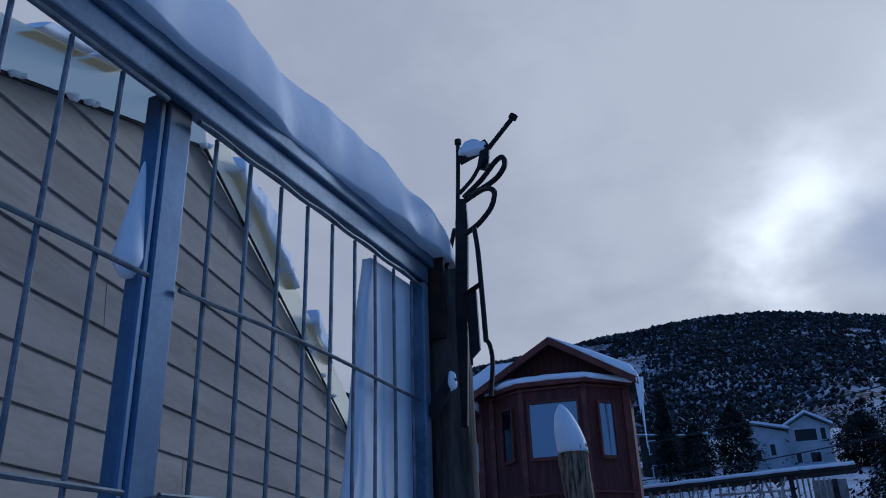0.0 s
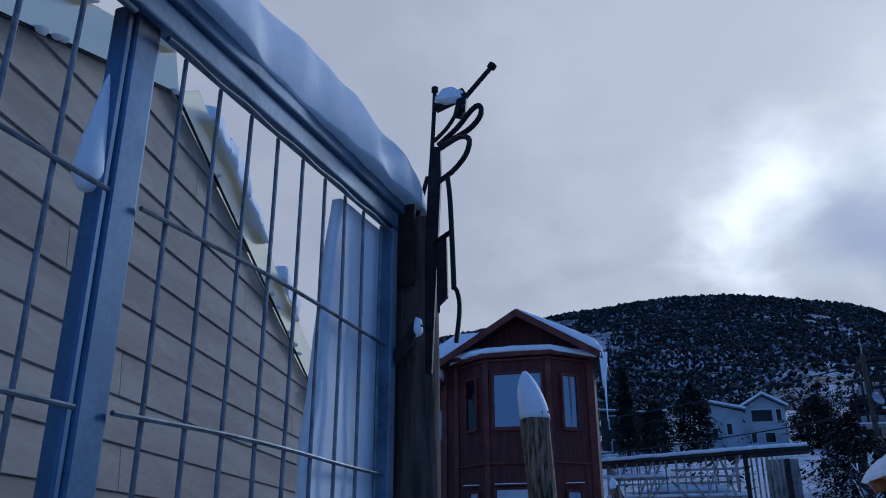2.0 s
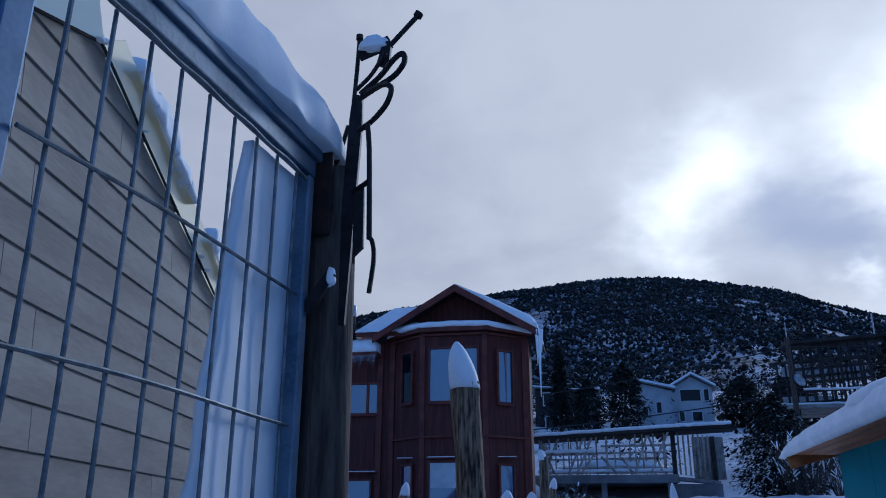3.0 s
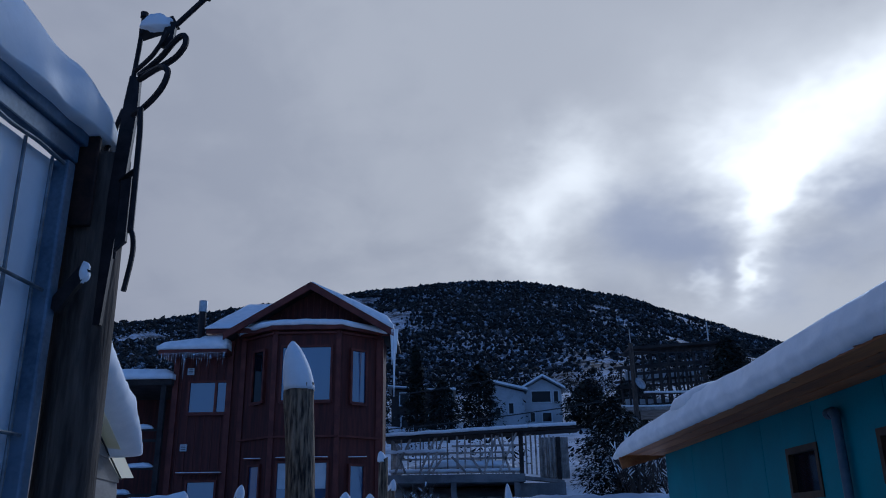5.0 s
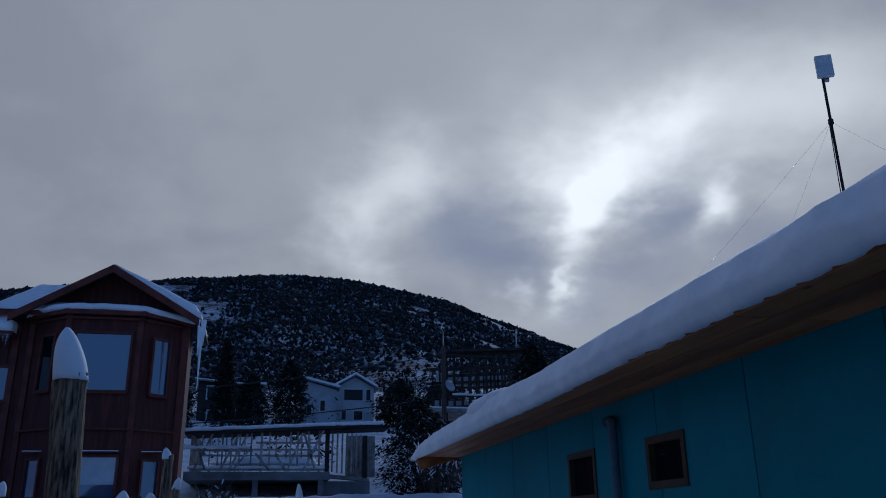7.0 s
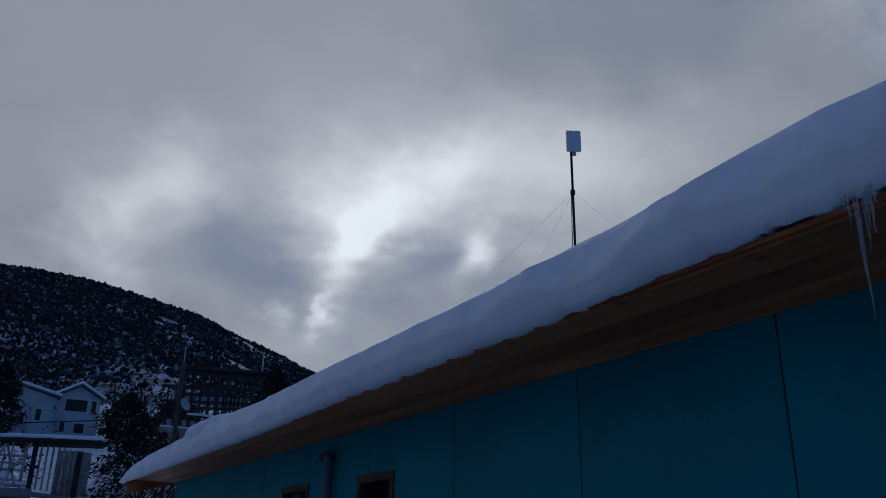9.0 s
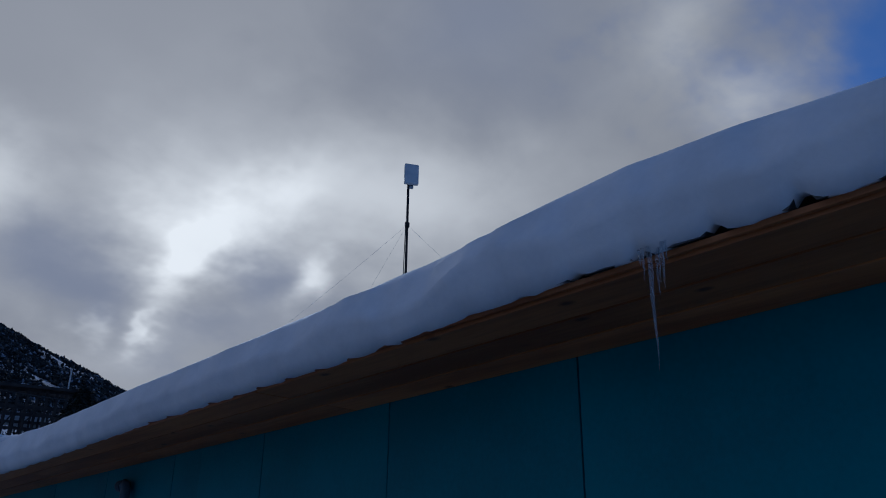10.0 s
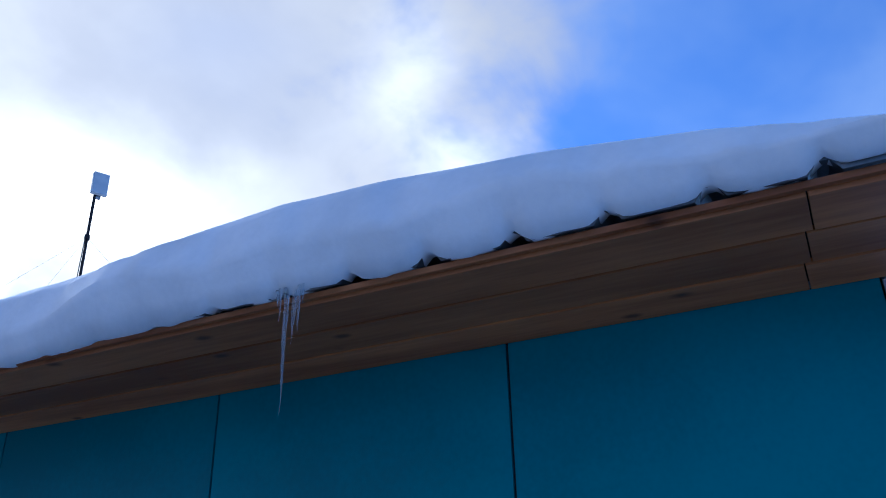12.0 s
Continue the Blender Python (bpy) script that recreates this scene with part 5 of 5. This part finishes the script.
def timber_frame():
    g = thing("timber_frame_house", (1.5, 33, 2), "unfinished timber-framed house on a concrete deck, snow on its plates", "building frame")
    x0, x1, y0, y1 = -2.0, 2.75, 31.0, 36.0
    zd, zt = 3.55, 5.0
    bm = bmesh.new()
    box(bm, (x0 - 0.2, y0 - 0.2, zd - 0.30), (x1 + 0.1, y1, zd - 0.02))
    wpart("deck_slab", bm, CONCRETE, g)
    bm = bmesh.new()
    beam(bm, (x1, y0 - 0.1, zd - 0.17), (4.5, 33.6, zd - 0.17), 0.28, 0.12)
    wpart("deck_edge", bm, CONCRETE, g)
    for x, y in ((0.25, y0), (2.55, y0), (-1.6, y0 + 3), (4.3, 33.5)):
        bm = bmesh.new()
        box(bm, (x - 0.1, y - 0.1, 1.6), (x + 0.1, y + 0.1, zd - 0.3))
        wpart("column", bm, CONCRETE, g)
    bm = bmesh.new()
    box(bm, (2.7, y0 + 0.6, 1.6), (4.4, y1, zd - 0.31))
    wpart("base_wall", bm, CONCRETE, g)

    def bar(name, a, b, w=0.09, mat=TIMBER):
        bm = bmesh.new()
        beam(bm, a, b, w, w)
        wpart(name, bm, mat, g)

    rng = random.Random(21)
    for yy, zz in ((y0, zt), (y1, zt + 0.25)):
        for k in range(15):
            x = x0 + (x1 - x0) * k / 14 + rng.uniform(-0.05, 0.05)
            if rng.random() < 0.62:
                bar("stud", (x, yy, zd), (x, yy, zz), 0.055 + 0.03 * (k % 7 == 0), TIMBER)
    for k in range(9):
        y = y0 + (y1 - y0) * k / 8
        bar("stud", (x0, y, zd), (x0, y, zt), 0.07)
    for k in range(9):
        t = k / 8
        bar("stud", (x1 + 1.7 * t, y0 + 2.6 * t, zd), (x1 + 1.7 * t, y0 + 2.6 * t, zt + 0.1), 0.06)
    for a, b in (((-1.9, zd), (-1.3, zd + 1.3)), ((-0.1, zd + 1.3), (0.6 - 1.3, zd)), ((0.9, zd + 0.6), (1.3, zd)), ((2.6, zt), (1.9, zd)), ((-1.0, zd), (-0.4, zd + 1.3)), ((0.2, zd + 0.62), (0.7, zd + 0.05)), ((1.35, zd), (1.85, zd + 1.35)), ((1.9, zd + 1.35), (2.3, zd + 0.1)), ((-1.95, zd + 1.2), (-1.5, zd + 0.05)), ((-0.5, zd + 0.1), (-0.05, zd + 0.7))):
        bar("brace", (a[0], y0 - 0.06, a[1]), (b[0], y0 - 0.06, b[1]), 0.075, TIMBER)
    for z, xa, xb in ((zd + 0.06, x0, x1), (zd + 0.72, x0, 0.1), (zd + 0.55, 0.3, 2.2), (zd + 1.0, 0.2, x1)):
        bar("girt", (xa, y0 + 0.02, z), (xb, y0 + 0.02, z), 0.07)
    for z in (zd + 0.5, zd + 0.95, zd + 1.2):
        bar("girt", (x0, y1, z), (x1, y1, z), 0.07)
    for k in range(6):
        x = x0 + 0.4 + k * 0.85
        bar("joist", (x, y0, zt - 0.02), (x, y1, zt + 0.2), 0.08, DARK_TIMBER)
    bar("corner_post", (x1, y0, zd - 0.2), (x1, y0, zt), 0.15, DARK_TIMBER)
    bar("corner_post", (4.45, 33.6, zd - 0.2), (4.45, 33.6, zt + 0.1), 0.15, DARK_TIMBER)
    # roof edge, sloping up to the far corner
    bm = bmesh.new()
    prism(bm, [(x0 - 0.25, 4.90), (3.0, 5.16), (4.75, 5.22), (4.75, 5.12), (3.0, 5.05), (x0 - 0.25, 4.78)], 1, y0 - 0.35, y0 - 0.15)
    wpart("roof_beam", bm, DARK_TIMBER, g)
    bm = bmesh.new()
    prism(bm, [(x0 - 0.25, 4.86), (5.0, 5.18), (5.0, 5.10), (x0 - 0.25, 4.78)], 1, y0 - 0.15, y0 + 1.2)
    wpart("roof_deck", bm, DARK_TIMBER, g)
    bm = bmesh.new()
    for k in range(16):
        t = k / 15
        box(bm, (3.7 + 1.1 * t, 33.7, zd - 0.05), (3.76 + 1.1 * t, 33.78, zt + 0.1))
    box(bm, (3.7, 33.79, zd - 0.05), (4.85, 33.82, zt + 0.1))
    wpart("end_cladding", bm, TIMBER, g, "weathered vertical boards")
    for a, b, z0, z1, y in ((x0 - 0.27, 3.0, 4.905, 5.165, y0 - 0.34), (3.0, 4.77, 5.165, 5.225, y0 - 0.34), (x0 - 0.1, 2.7, zd + 0.10, zd + 0.10, y0), (x0 - 0.3, 0.0, zd + 0.78, zd + 0.80, y0 - 0.05)):
        bm = bmesh.new()
        tube(bm, [(a + (b - a) * t, y, z0 + (z1 - z0) * t + 0.035 + 0.02 * noise.noise(Vector((t * 9 + a, 0, 0)))) for t in np.linspace(0, 1, 30)], 0.065, 8)
        tagged(part("plate_snow", bm, SNOW, None, "", True), "line of snow along a timber of the unfinished house", "snow")
    bm = bmesh.new()
    lump_of_snow(bm, (0.8, 36.5, 4.2), (2.2, 1.0, 0.35), 5, 0.4)
    tagged(part("snow_mound", bm, SNOW, None, "", True), "heap of snow lying inside the unfinished house", "snow")


timber_frame()


def upper_frame():
    g = thing("hillside_frame", (10.8, 39, 4), "dark unfinished two-storey timber frame on the slope", "building frame")
    x0, x1, y = 8.9, 13.3, 38.5
    rng = random.Random(31)
    for z, h in ((9.5, 0.16), (8.75, 0.08), (8.45, 0.12), (7.45, 0.08), (6.95, 0.18)):
        bm = bmesh.new()
        beam(bm, (x0 - 0.2, y, z), (x1, y, z + 0.28), h, 0.12)
        wpart("beam", bm, DARK_TIMBER, g)
        bm = bmesh.new()
        beam(bm, (x0 - 0.2, y + 4, z), (x1, y + 4, z + 0.28), h, 0.12)
        wpart("beam", bm, DARK_TIMBER, g)
    for k in range(12):
        x = x0 + (x1 - x0) * k / 11
        bm = bmesh.new()
        beam(bm, (x, y, 3.5 if k % 4 == 0 else 6.9), (x, y, 9.5 + 0.28 * k / 11), 0.10, 0.10)
        wpart("stud", bm, DARK_TIMBER, g)
        bm = bmesh.new()
        beam(bm, (x + 0.15, y + 4, 6.9), (x + 0.15, y + 4, 9.5), 0.08, 0.08)
        wpart("stud", bm, DARK_TIMBER, g)
        if k % 2 and k < 11:
            bm = bmesh.new()
            beam(bm, (x, y - 0.05, 8.0 + 0.1 * (k % 3)), (x + 0.4, y - 0.05, 8.7), 0.07, 0.05)
            wpart("brace", bm, DARK_TIMBER, g)
    bm = bmesh.new()
    prism(bm, [(x0 - 0.3, 9.55), (x1 + 0.2, 9.85), (x1 + 0.2, 9.95), (x0 - 0.3, 9.68)], 1, y - 0.4, y + 1.2)
    wpart("roof_deck", bm, DARK_TIMBER, g)
    bm = bmesh.new()
    box(bm, (x0 - 0.9, y - 0.5, 6.72), (x0 + 3.2, y + 3, 6.86))
    wpart("balcony_floor", bm, TIMBER, g)
    # added pale panels stand in for the bright snowy slope between the studs
    for z0, z1, xa, xb in ((7.05, 7.9, x0 + 0.3, x1 - 1.6), (8.75, 9.35, x0 + 0.4, x1 - 0.1)):
        bm = bmesh.new()
        box(bm, (xa, y + 4.1, z0), (xb, y + 4.2, z1))
        wpart("back_boarding", bm, PALE_WALL, g, "added pale panel standing in for bright snow seen through the frame")
    for a, b, z in ((x0 - 0.9, x0 + 3.2, 6.9), (x0 + 0.2, x1, 7.52)):
        bm = bmesh.new()
        tube(bm, [(a + (b - a) * t, y - 0.45, z + 0.03 * noise.noise(Vector((t * 8, z, 0)))) for t in np.linspace(0, 1, 24)], 0.05, 6)
        tagged(part("floor_snow", bm, SNOW, None, "", True), "thin snow along a floor edge of the hillside frame", "snow")
    bm = bmesh.new()
    rod(bm, (12.5, y, 9.6), (12.5, y, 10.9), 0.035)
    wpart("rooftop_rod", bm, METAL, g)


upper_frame()


def utility_pole():
    g = thing("utility_pole", (8.45, 37, 3), "weathered wooden utility pole with a small dish", "utility pole")
    bm = bmesh.new()
    rod(bm, (8.45, 37, 3.2), (8.45, 37, 9.6), 0.13, 0.10, 12)
    wpart("pole_shaft", bm, OLD_WOOD, g)
    bm = bmesh.new()
    rod(bm, (8.45, 37, 9.55), (8.45, 37, 10.3), 0.02)
    wpart("pole_top_rod", bm, METAL, g)
    bm = bmesh.new()
    bmesh.ops.create_uvsphere(bm, u_segments=18, v_segments=10, radius=0.3, matrix=Matrix.Translation((8.72, 36.9, 7.75)) @ Matrix.Rotation(radians(35), 4, "Z") @ Matrix.Rotation(radians(70), 4, "X") @ Matrix.Diagonal((1, 1, 0.22, 1)))
    wpart("dish", bm, METAL, g, "round grey dish")
    for i, (a, b, sag) in enumerate((((8.45, 37, 9.2), (-22, 44, 7.6), 0.9), ((8.45, 37, 7.2), (-20, 42, 6.2), 0.7), ((8.45, 37, 9.2), (30, 41, 13), 1.0))):
        bm = bmesh.new()
        a, b = Vector(a), Vector(b)
        tube(bm, [a.lerp(b, t) - Vector((0, 0, sag * 4 * t * (1 - t))) for t in np.linspace(0, 1, 30)], 0.028, 5)
        tagged(part("power_line", bm, CABLE), "thin black overhead cable strung from the utility pole", "cable", "overhead cables")


utility_pole()

# ---- houses on the slope ----


def slope_house(x0, x1, y, z0, z1, rise, windows, label, gable=True, wall=PALE_WALL, depth=7, snow=0.16):
    h = thing("slope_house", ((x0 + x1) / 2, y + depth / 2, z0), label, "house", "houses on the slope")
    bm = bmesh.new()
    mid = (x0 + x1) / 2
    prism(bm, [(x0, z0 - 3), (x1, z0 - 3), (x1, z1 if gable else z1 - rise), (mid, z1 + rise) if gable else (mid, z1 - rise / 2), (x0, z1)], 1, y, y + depth)
    wpart("wall", bm, wall, h)
    slopes = (((x0 - 0.25, z1 - 0.1), (mid, z1 + rise + 0.05)), ((mid, z1 + rise + 0.05), (x1 + 0.25, z1 - 0.1))) if gable else (((x0 - 0.25, z1 + 0.08), (x1 + 0.2, z1 - rise + 0.03)),)
    for a, b in slopes:
        bm = bmesh.new()
        prism(bm, [a, b, (b[0], b[1] + 0.09), (a[0], a[1] + 0.09)], 1, y - 0.35, y + depth + 0.3)
        wpart("roof", bm, ZINC, h)
        bm = bmesh.new()
        prism(bm, [(a[0], a[1] + 0.094), (b[0], b[1] + 0.094), (b[0], b[1] + 0.09 + snow), (a[0], a[1] + 0.09 + snow)], 1, y - 0.33, y + depth + 0.25)
        tagged(part("roof_snow", bm, SNOW), "snow on the roof of a house on the slope", "snow")
    for wx0, wx1, wz0, wz1 in windows:
        bm = bmesh.new()
        for a, b, c, d in ((wx0 - .08, wx1 + .08, wz0 - .08, wz0), (wx0 - .08, wx1 + .08, wz1, wz1 + .08), (wx0 - .08, wx0, wz0, wz1), (wx1, wx1 + .08, wz0, wz1)):
            box(bm, (a, y - 0.06, c), (b, y + 0.02, d))
        w = wpart("window", bm, CURTAIN, h)
        bm = bmesh.new()
        box(bm, (wx0, y - 0.02, wz0), (wx1, y - 0.008, wz1))
        wpart("pane", bm, DARK_PANE, h).parent = w


slope_house(2.9, 5.3, 57, 8.3, 11.3, 0.65, ((3.3, 3.6, 8.9, 9.6), (4.2, 4.5, 9.2, 9.9)), "pale two-storey house with a snowy lean-to roof", gable=False)
slope_house(5.35, 8.0, 58, 8.3, 11.0, 0.75, ((5.9, 7.2, 10.1, 10.85), (7.45, 7.75, 10.1, 10.85), (5.75, 6.05, 8.75, 9.35), (6.6, 7.2, 8.75, 9.35)), "pale gabled house with dark windows and snow on its roof")
slope_house(-3.9, -0.6, 57, 8.0, 11.0, 0.3, ((-3.3, -2.7, 9.9, 10.7), (-3.2, -2.4, 8.4, 9.1)), "dark house with white-framed windows half hidden by trees", gable=False, wall=DARK_TIMBER, snow=0.08)
slope_house(-0.55, 0.35, 57.5, 8.0, 11.0, 0.2, (), "narrow pale outbuilding beside the dark house", gable=False)

# ---- trees and shrubs ----


def conifer(x, y, height, width, seed, mat=NEEDLES, label="dark conifer with drooping boughs", clumps=1700, leaf=0.55, oval=False, z=None):
    rng = random.Random(seed)
    z0 = (ground_z(x, y) if z is None else z) - 0.1
    g = thing("conifer" if not oval else "bushy_tree", (x, y, z0), label, "tree")
    bm = bmesh.new()
    rod(bm, (x, y, z0), (x, y, z0 + height * 0.95), height * 0.02 + 0.03, 0.012, 9)
    wpart("trunk", bm, BARK, g)
    for k in range(8):
        a = k * 2.4 + seed
        zz = z0 + height * (0.2 + 0.08 * k)
        rr = width * 0.42 * (1 - k / 10)
        bm = bmesh.new()
        rod(bm, (x, y, zz), (x + rr * math.cos(a), y + rr * math.sin(a), zz + rr * 0.25), 0.03, 0.008, 5)
        wpart("limb", bm, BARK, g)
    verts, faces = [], []
    for i in range(clumps):
        t = rng.random() ** 0.8
        prof = (math.sin(math.pi * min(1, 0.12 + t * 0.9)) ** 0.7) if oval else (1 - t) ** 0.85 * (0.75 + 0.25 * math.sin(t * 38 + seed))
        a = rng.uniform(0, 6.283)
        gap = 0.8 + 0.35 * noise.noise(Vector((math.cos(a) * 1.5, math.sin(a) * 1.5, t * 5 + seed)))
        rr = width * 0.5 * prof * gap * rng.uniform(0.45, 1.05)
        c = Vector((x + rr * math.cos(a), y + rr * math.sin(a), z0 + height * (0.08 + 0.92 * t) - rr * 0.15))
        for q in range(3):
            s = leaf * rng.uniform(0.35, 1.0)
            d = Vector((math.cos(a + rng.uniform(-1, 1)), math.sin(a + rng.uniform(-1, 1)), rng.uniform(-0.5, 0.5))).normalized()
            w = d.cross(Vector((rng.uniform(-.3, .3), rng.uniform(-.3, .3), 1))).normalized()
            o = c + Vector((rng.uniform(-1, 1), rng.uniform(-1, 1), rng.uniform(-1, 1))) * leaf * 0.4
            k = len(verts)
            verts += [o - w * s * 0.22, o + d * s * 0.5 - Vector((0, 0, s * 0.12)), o + w * s * 0.22, o - d * s * 0.2 + Vector((0, 0, s * 0.16))]
            faces += [(k, k + 1, k + 3), (k + 1, k + 2, k + 3), (k, k + 2, k + 1)]
    me = bpy.data.meshes.new("crown")
    me.from_pydata(verts, [], faces)
    me.materials.append(mat)
    under(new("crown", me), g)


conifer(-2.0, 52, 5.6, 2.9, 1, clumps=1500, leaf=0.42)
conifer(-0.3, 50, 3.4, 2.6, 2, oval=True, label="dark bushy evergreen tree", clumps=1100, leaf=0.4)
conifer(2.0, 53, 4.3, 3.4, 3, oval=True, label="dark bushy evergreen tree", clumps=1500, leaf=0.42)
conifer(9.0, 53, 3.1, 4.4, 4, oval=True, label="dark spreading evergreen tree", clumps=1900, leaf=0.42)
conifer(11.3, 50, 3.2, 4.0, 5, oval=True, label="dark spreading evergreen tree", clumps=1500, leaf=0.42)
conifer(-4.3, 50, 4.0, 2.6, 6, clumps=1200, leaf=0.42)
conifer(11.6, 33.5, 5.4, 3.2, 7, oval=True, label="dark evergreen tree beside the hillside frame", clumps=1500, leaf=0.4)
conifer(4.75, 23.5, 3.15, 2.9, 8, DUSTED, "dark evergreen bush dusted with snow", 2600, 0.22, oval=True)
conifer(5.8, 26.0, 2.9, 2.6, 9, DUSTED, "dark evergreen bush dusted with snow", 1500, 0.22, oval=True)


def shrub(x, y, h, seed, n=34, spread=0.6, mat=BARK):
    rng = random.Random(seed)
    z0 = ground_z(x, y)
    g = thing("bare_shrub", (x, y, z0), "bare leafless shrub with snow on its twigs", "shrub", "bare shrubs")
    bm = bmesh.new()
    bs = bmesh.new()
    for k in range(n):
        a, l = rng.uniform(0, 6.283), h * rng.uniform(0.5, 1)
        b = Vector((x + rng.uniform(-.1, .1), y + rng.uniform(-.1, .1), z0 - 0.05))
        t = b + Vector((math.cos(a) * spread * l * rng.uniform(0.2, 1), math.sin(a) * spread * l * rng.uniform(0.2, 1), l))
        mid = b.lerp(t, 0.55) + Vector((rng.uniform(-.1, .1), rng.uniform(-.1, .1), 0.05)) * h
        tube(bm, curve_pts([b, mid, t], 3), 0.012, 4)
        for q in range(3):
            s = mid.lerp(t, rng.random())
            e = s + Vector((rng.uniform(-.3, .3), rng.uniform(-.3, .3), rng.uniform(0.1, .35))) * h * 0.5
            tube(bm, [s, e], 0.007, 4)
            if rng.random() < 0.55:
                tube(bs, [s + Vector((0, 0, 0.02)), s.lerp(e, 0.6) + Vector((0, 0, 0.02))], 0.016, 4)
    tagged(wpart("branchwork", bm, mat, g), kind="stuff")
    tagged(wpart("twig_snow", bs, SNOW, g, "snow lying on the twigs"), kind="stuff")


shrub(4.9, 21.5, 2.2, 1, 40)
shrub(5.9, 22.3, 1.9, 2, 40)
shrub(6.7, 23.0, 1.7, 3, 30)
shrub(-0.6, 20.0, 1.1, 4, 24)
shrub(1.2, 21.0, 0.7, 5, 16)
shrub(2.2, 21.2, 0.6, 6, 16)
shrub(6.2, 19.0, 1.0, 7, 20, 0.9)


def snow_bank():
    a = ridge_snow("snow_bank", (-2.4, 20.5), (7.5, 20.9), 1.5, [(0, 0.72), (3, 0.80), (6, 0.86), (10, 0.9)], 1.6, FAR_SNOW, 0.06, 80)
    tagged(a, "low bank of snow beyond the fence posts", "snow")


snow_bank()



def scrub():
    """Low trees and bushes that cover the slope between the unfinished house and the hill."""
    rng = random.Random(77)
    verts, faces = [], []
    for i in range(4200):
        r, az = rng.uniform(37, 118) , radians(rng.uniform(-26, 30))
        x, y = r * math.sin(az), r * math.cos(az)
        if r < 60 and 2.4 < x < 8.3 and y > 40 and rng.random() < 0.93:
            continue
        if r < 64 and -4.2 < x < 0.6 and rng.random() < 0.6:
            continue
        z, s = ground_z(x, y), rng.uniform(0.35, 1.0) * (0.9 + r / 70)
        for k in range(11):
            a, t = rng.uniform(0, 6.283), rng.random()
            q = s * 0.5 * (1 - t * 0.7) * rng.uniform(0.3, 1.1)
            o = Vector((x + q * math.cos(a), y + q * math.sin(a), z + s * t * 1.25))
            l = s * rng.uniform(0.08, 0.2)
            b = len(verts)
            d = Vector((rng.uniform(-1, 1), rng.uniform(-1, 1), rng.uniform(-0.2, 1.0)))
            w = Vector((rng.uniform(-1, 1), rng.uniform(-1, 1), rng.uniform(-0.4, 0.4)))
            verts += [o - w * l * 0.5, o + w * l * 0.5, o + d * l, o - d * l * 0.4]
            faces += [(b, b + 1, b + 2), (b, b + 3, b + 1), (b, b + 2, b + 3)]
    me = bpy.data.meshes.new("slope_scrub")
    me.from_pydata(verts, [], faces)
    me.materials.append(SCRUB)
    tagged(new("slope_scrub", me), "dark scrub and young trees dusted with snow on the slope", "scrub", kind="stuff")


SCRUB = island_material("scrub", [(0.0, (0.008, 0.011, 0.011)), (0.5, (0.02, 0.022, 0.02)), (0.85, (0.05, 0.05, 0.05)), (0.95, (0.5, 0.53, 0.57))])
scrub()

# ---- planks of the barn ----


def barn_planks():
    rng = random.Random(12)
    course, z = 0.2, 0.05
    i = 0
    while z < PEAK_Z:
        cuts = [BARN_Y0]
        y = BARN_Y0 + rng.uniform(0.8, 2.8)
        while y < BARN_Y1 - 0.5:
            cuts.append(y)
            y += rng.uniform(1.8, 3.2)
        if abs(z - 2.25) < 0.11:
            cuts = [BARN_Y0, 1.0, 3.16, BARN_Y1]
        elif abs(z - 2.05) < 0.11:
            cuts = [BARN_Y0, 0.6, 3.42, BARN_Y1]
        elif abs(z - 2.85) < 0.11:
            cuts = [BARN_Y0, 2.96, 5.0, BARN_Y1]
        else:
            cuts.append(BARN_Y1)
        for a, b in zip(cuts, cuts[1:]):
            poly = [(a + 0.002, z), (b - 0.003, z), (b - 0.003, z + course + 0.03), (a + 0.002, z + course + 0.03)]
            poly = clip(poly, -LEFT_K, 1, PEAK_Z - LEFT_K * PEAK_Y - 0.004)
            poly = clip(poly, RIGHT_K, 1, PEAK_Z + RIGHT_K * PEAK_Y - 0.004)
            if len(poly) < 3:
                continue
            bm = bmesh.new()
            prism(bm, poly, 0, BARN_X - 0.02, BARN_X - 0.002)
            for v in bm.verts:      # each board leans out at its foot, over the one below
                v.co.x += 0.016 * (1 - (v.co.z - z) / (course + 0.03))
            wpart("plank", bm, PLANK, barn)
        z += course
        i += 1


barn_planks()
barn.matrix_basis = BARN_TURN @ Matrix.Translation(barn.location)
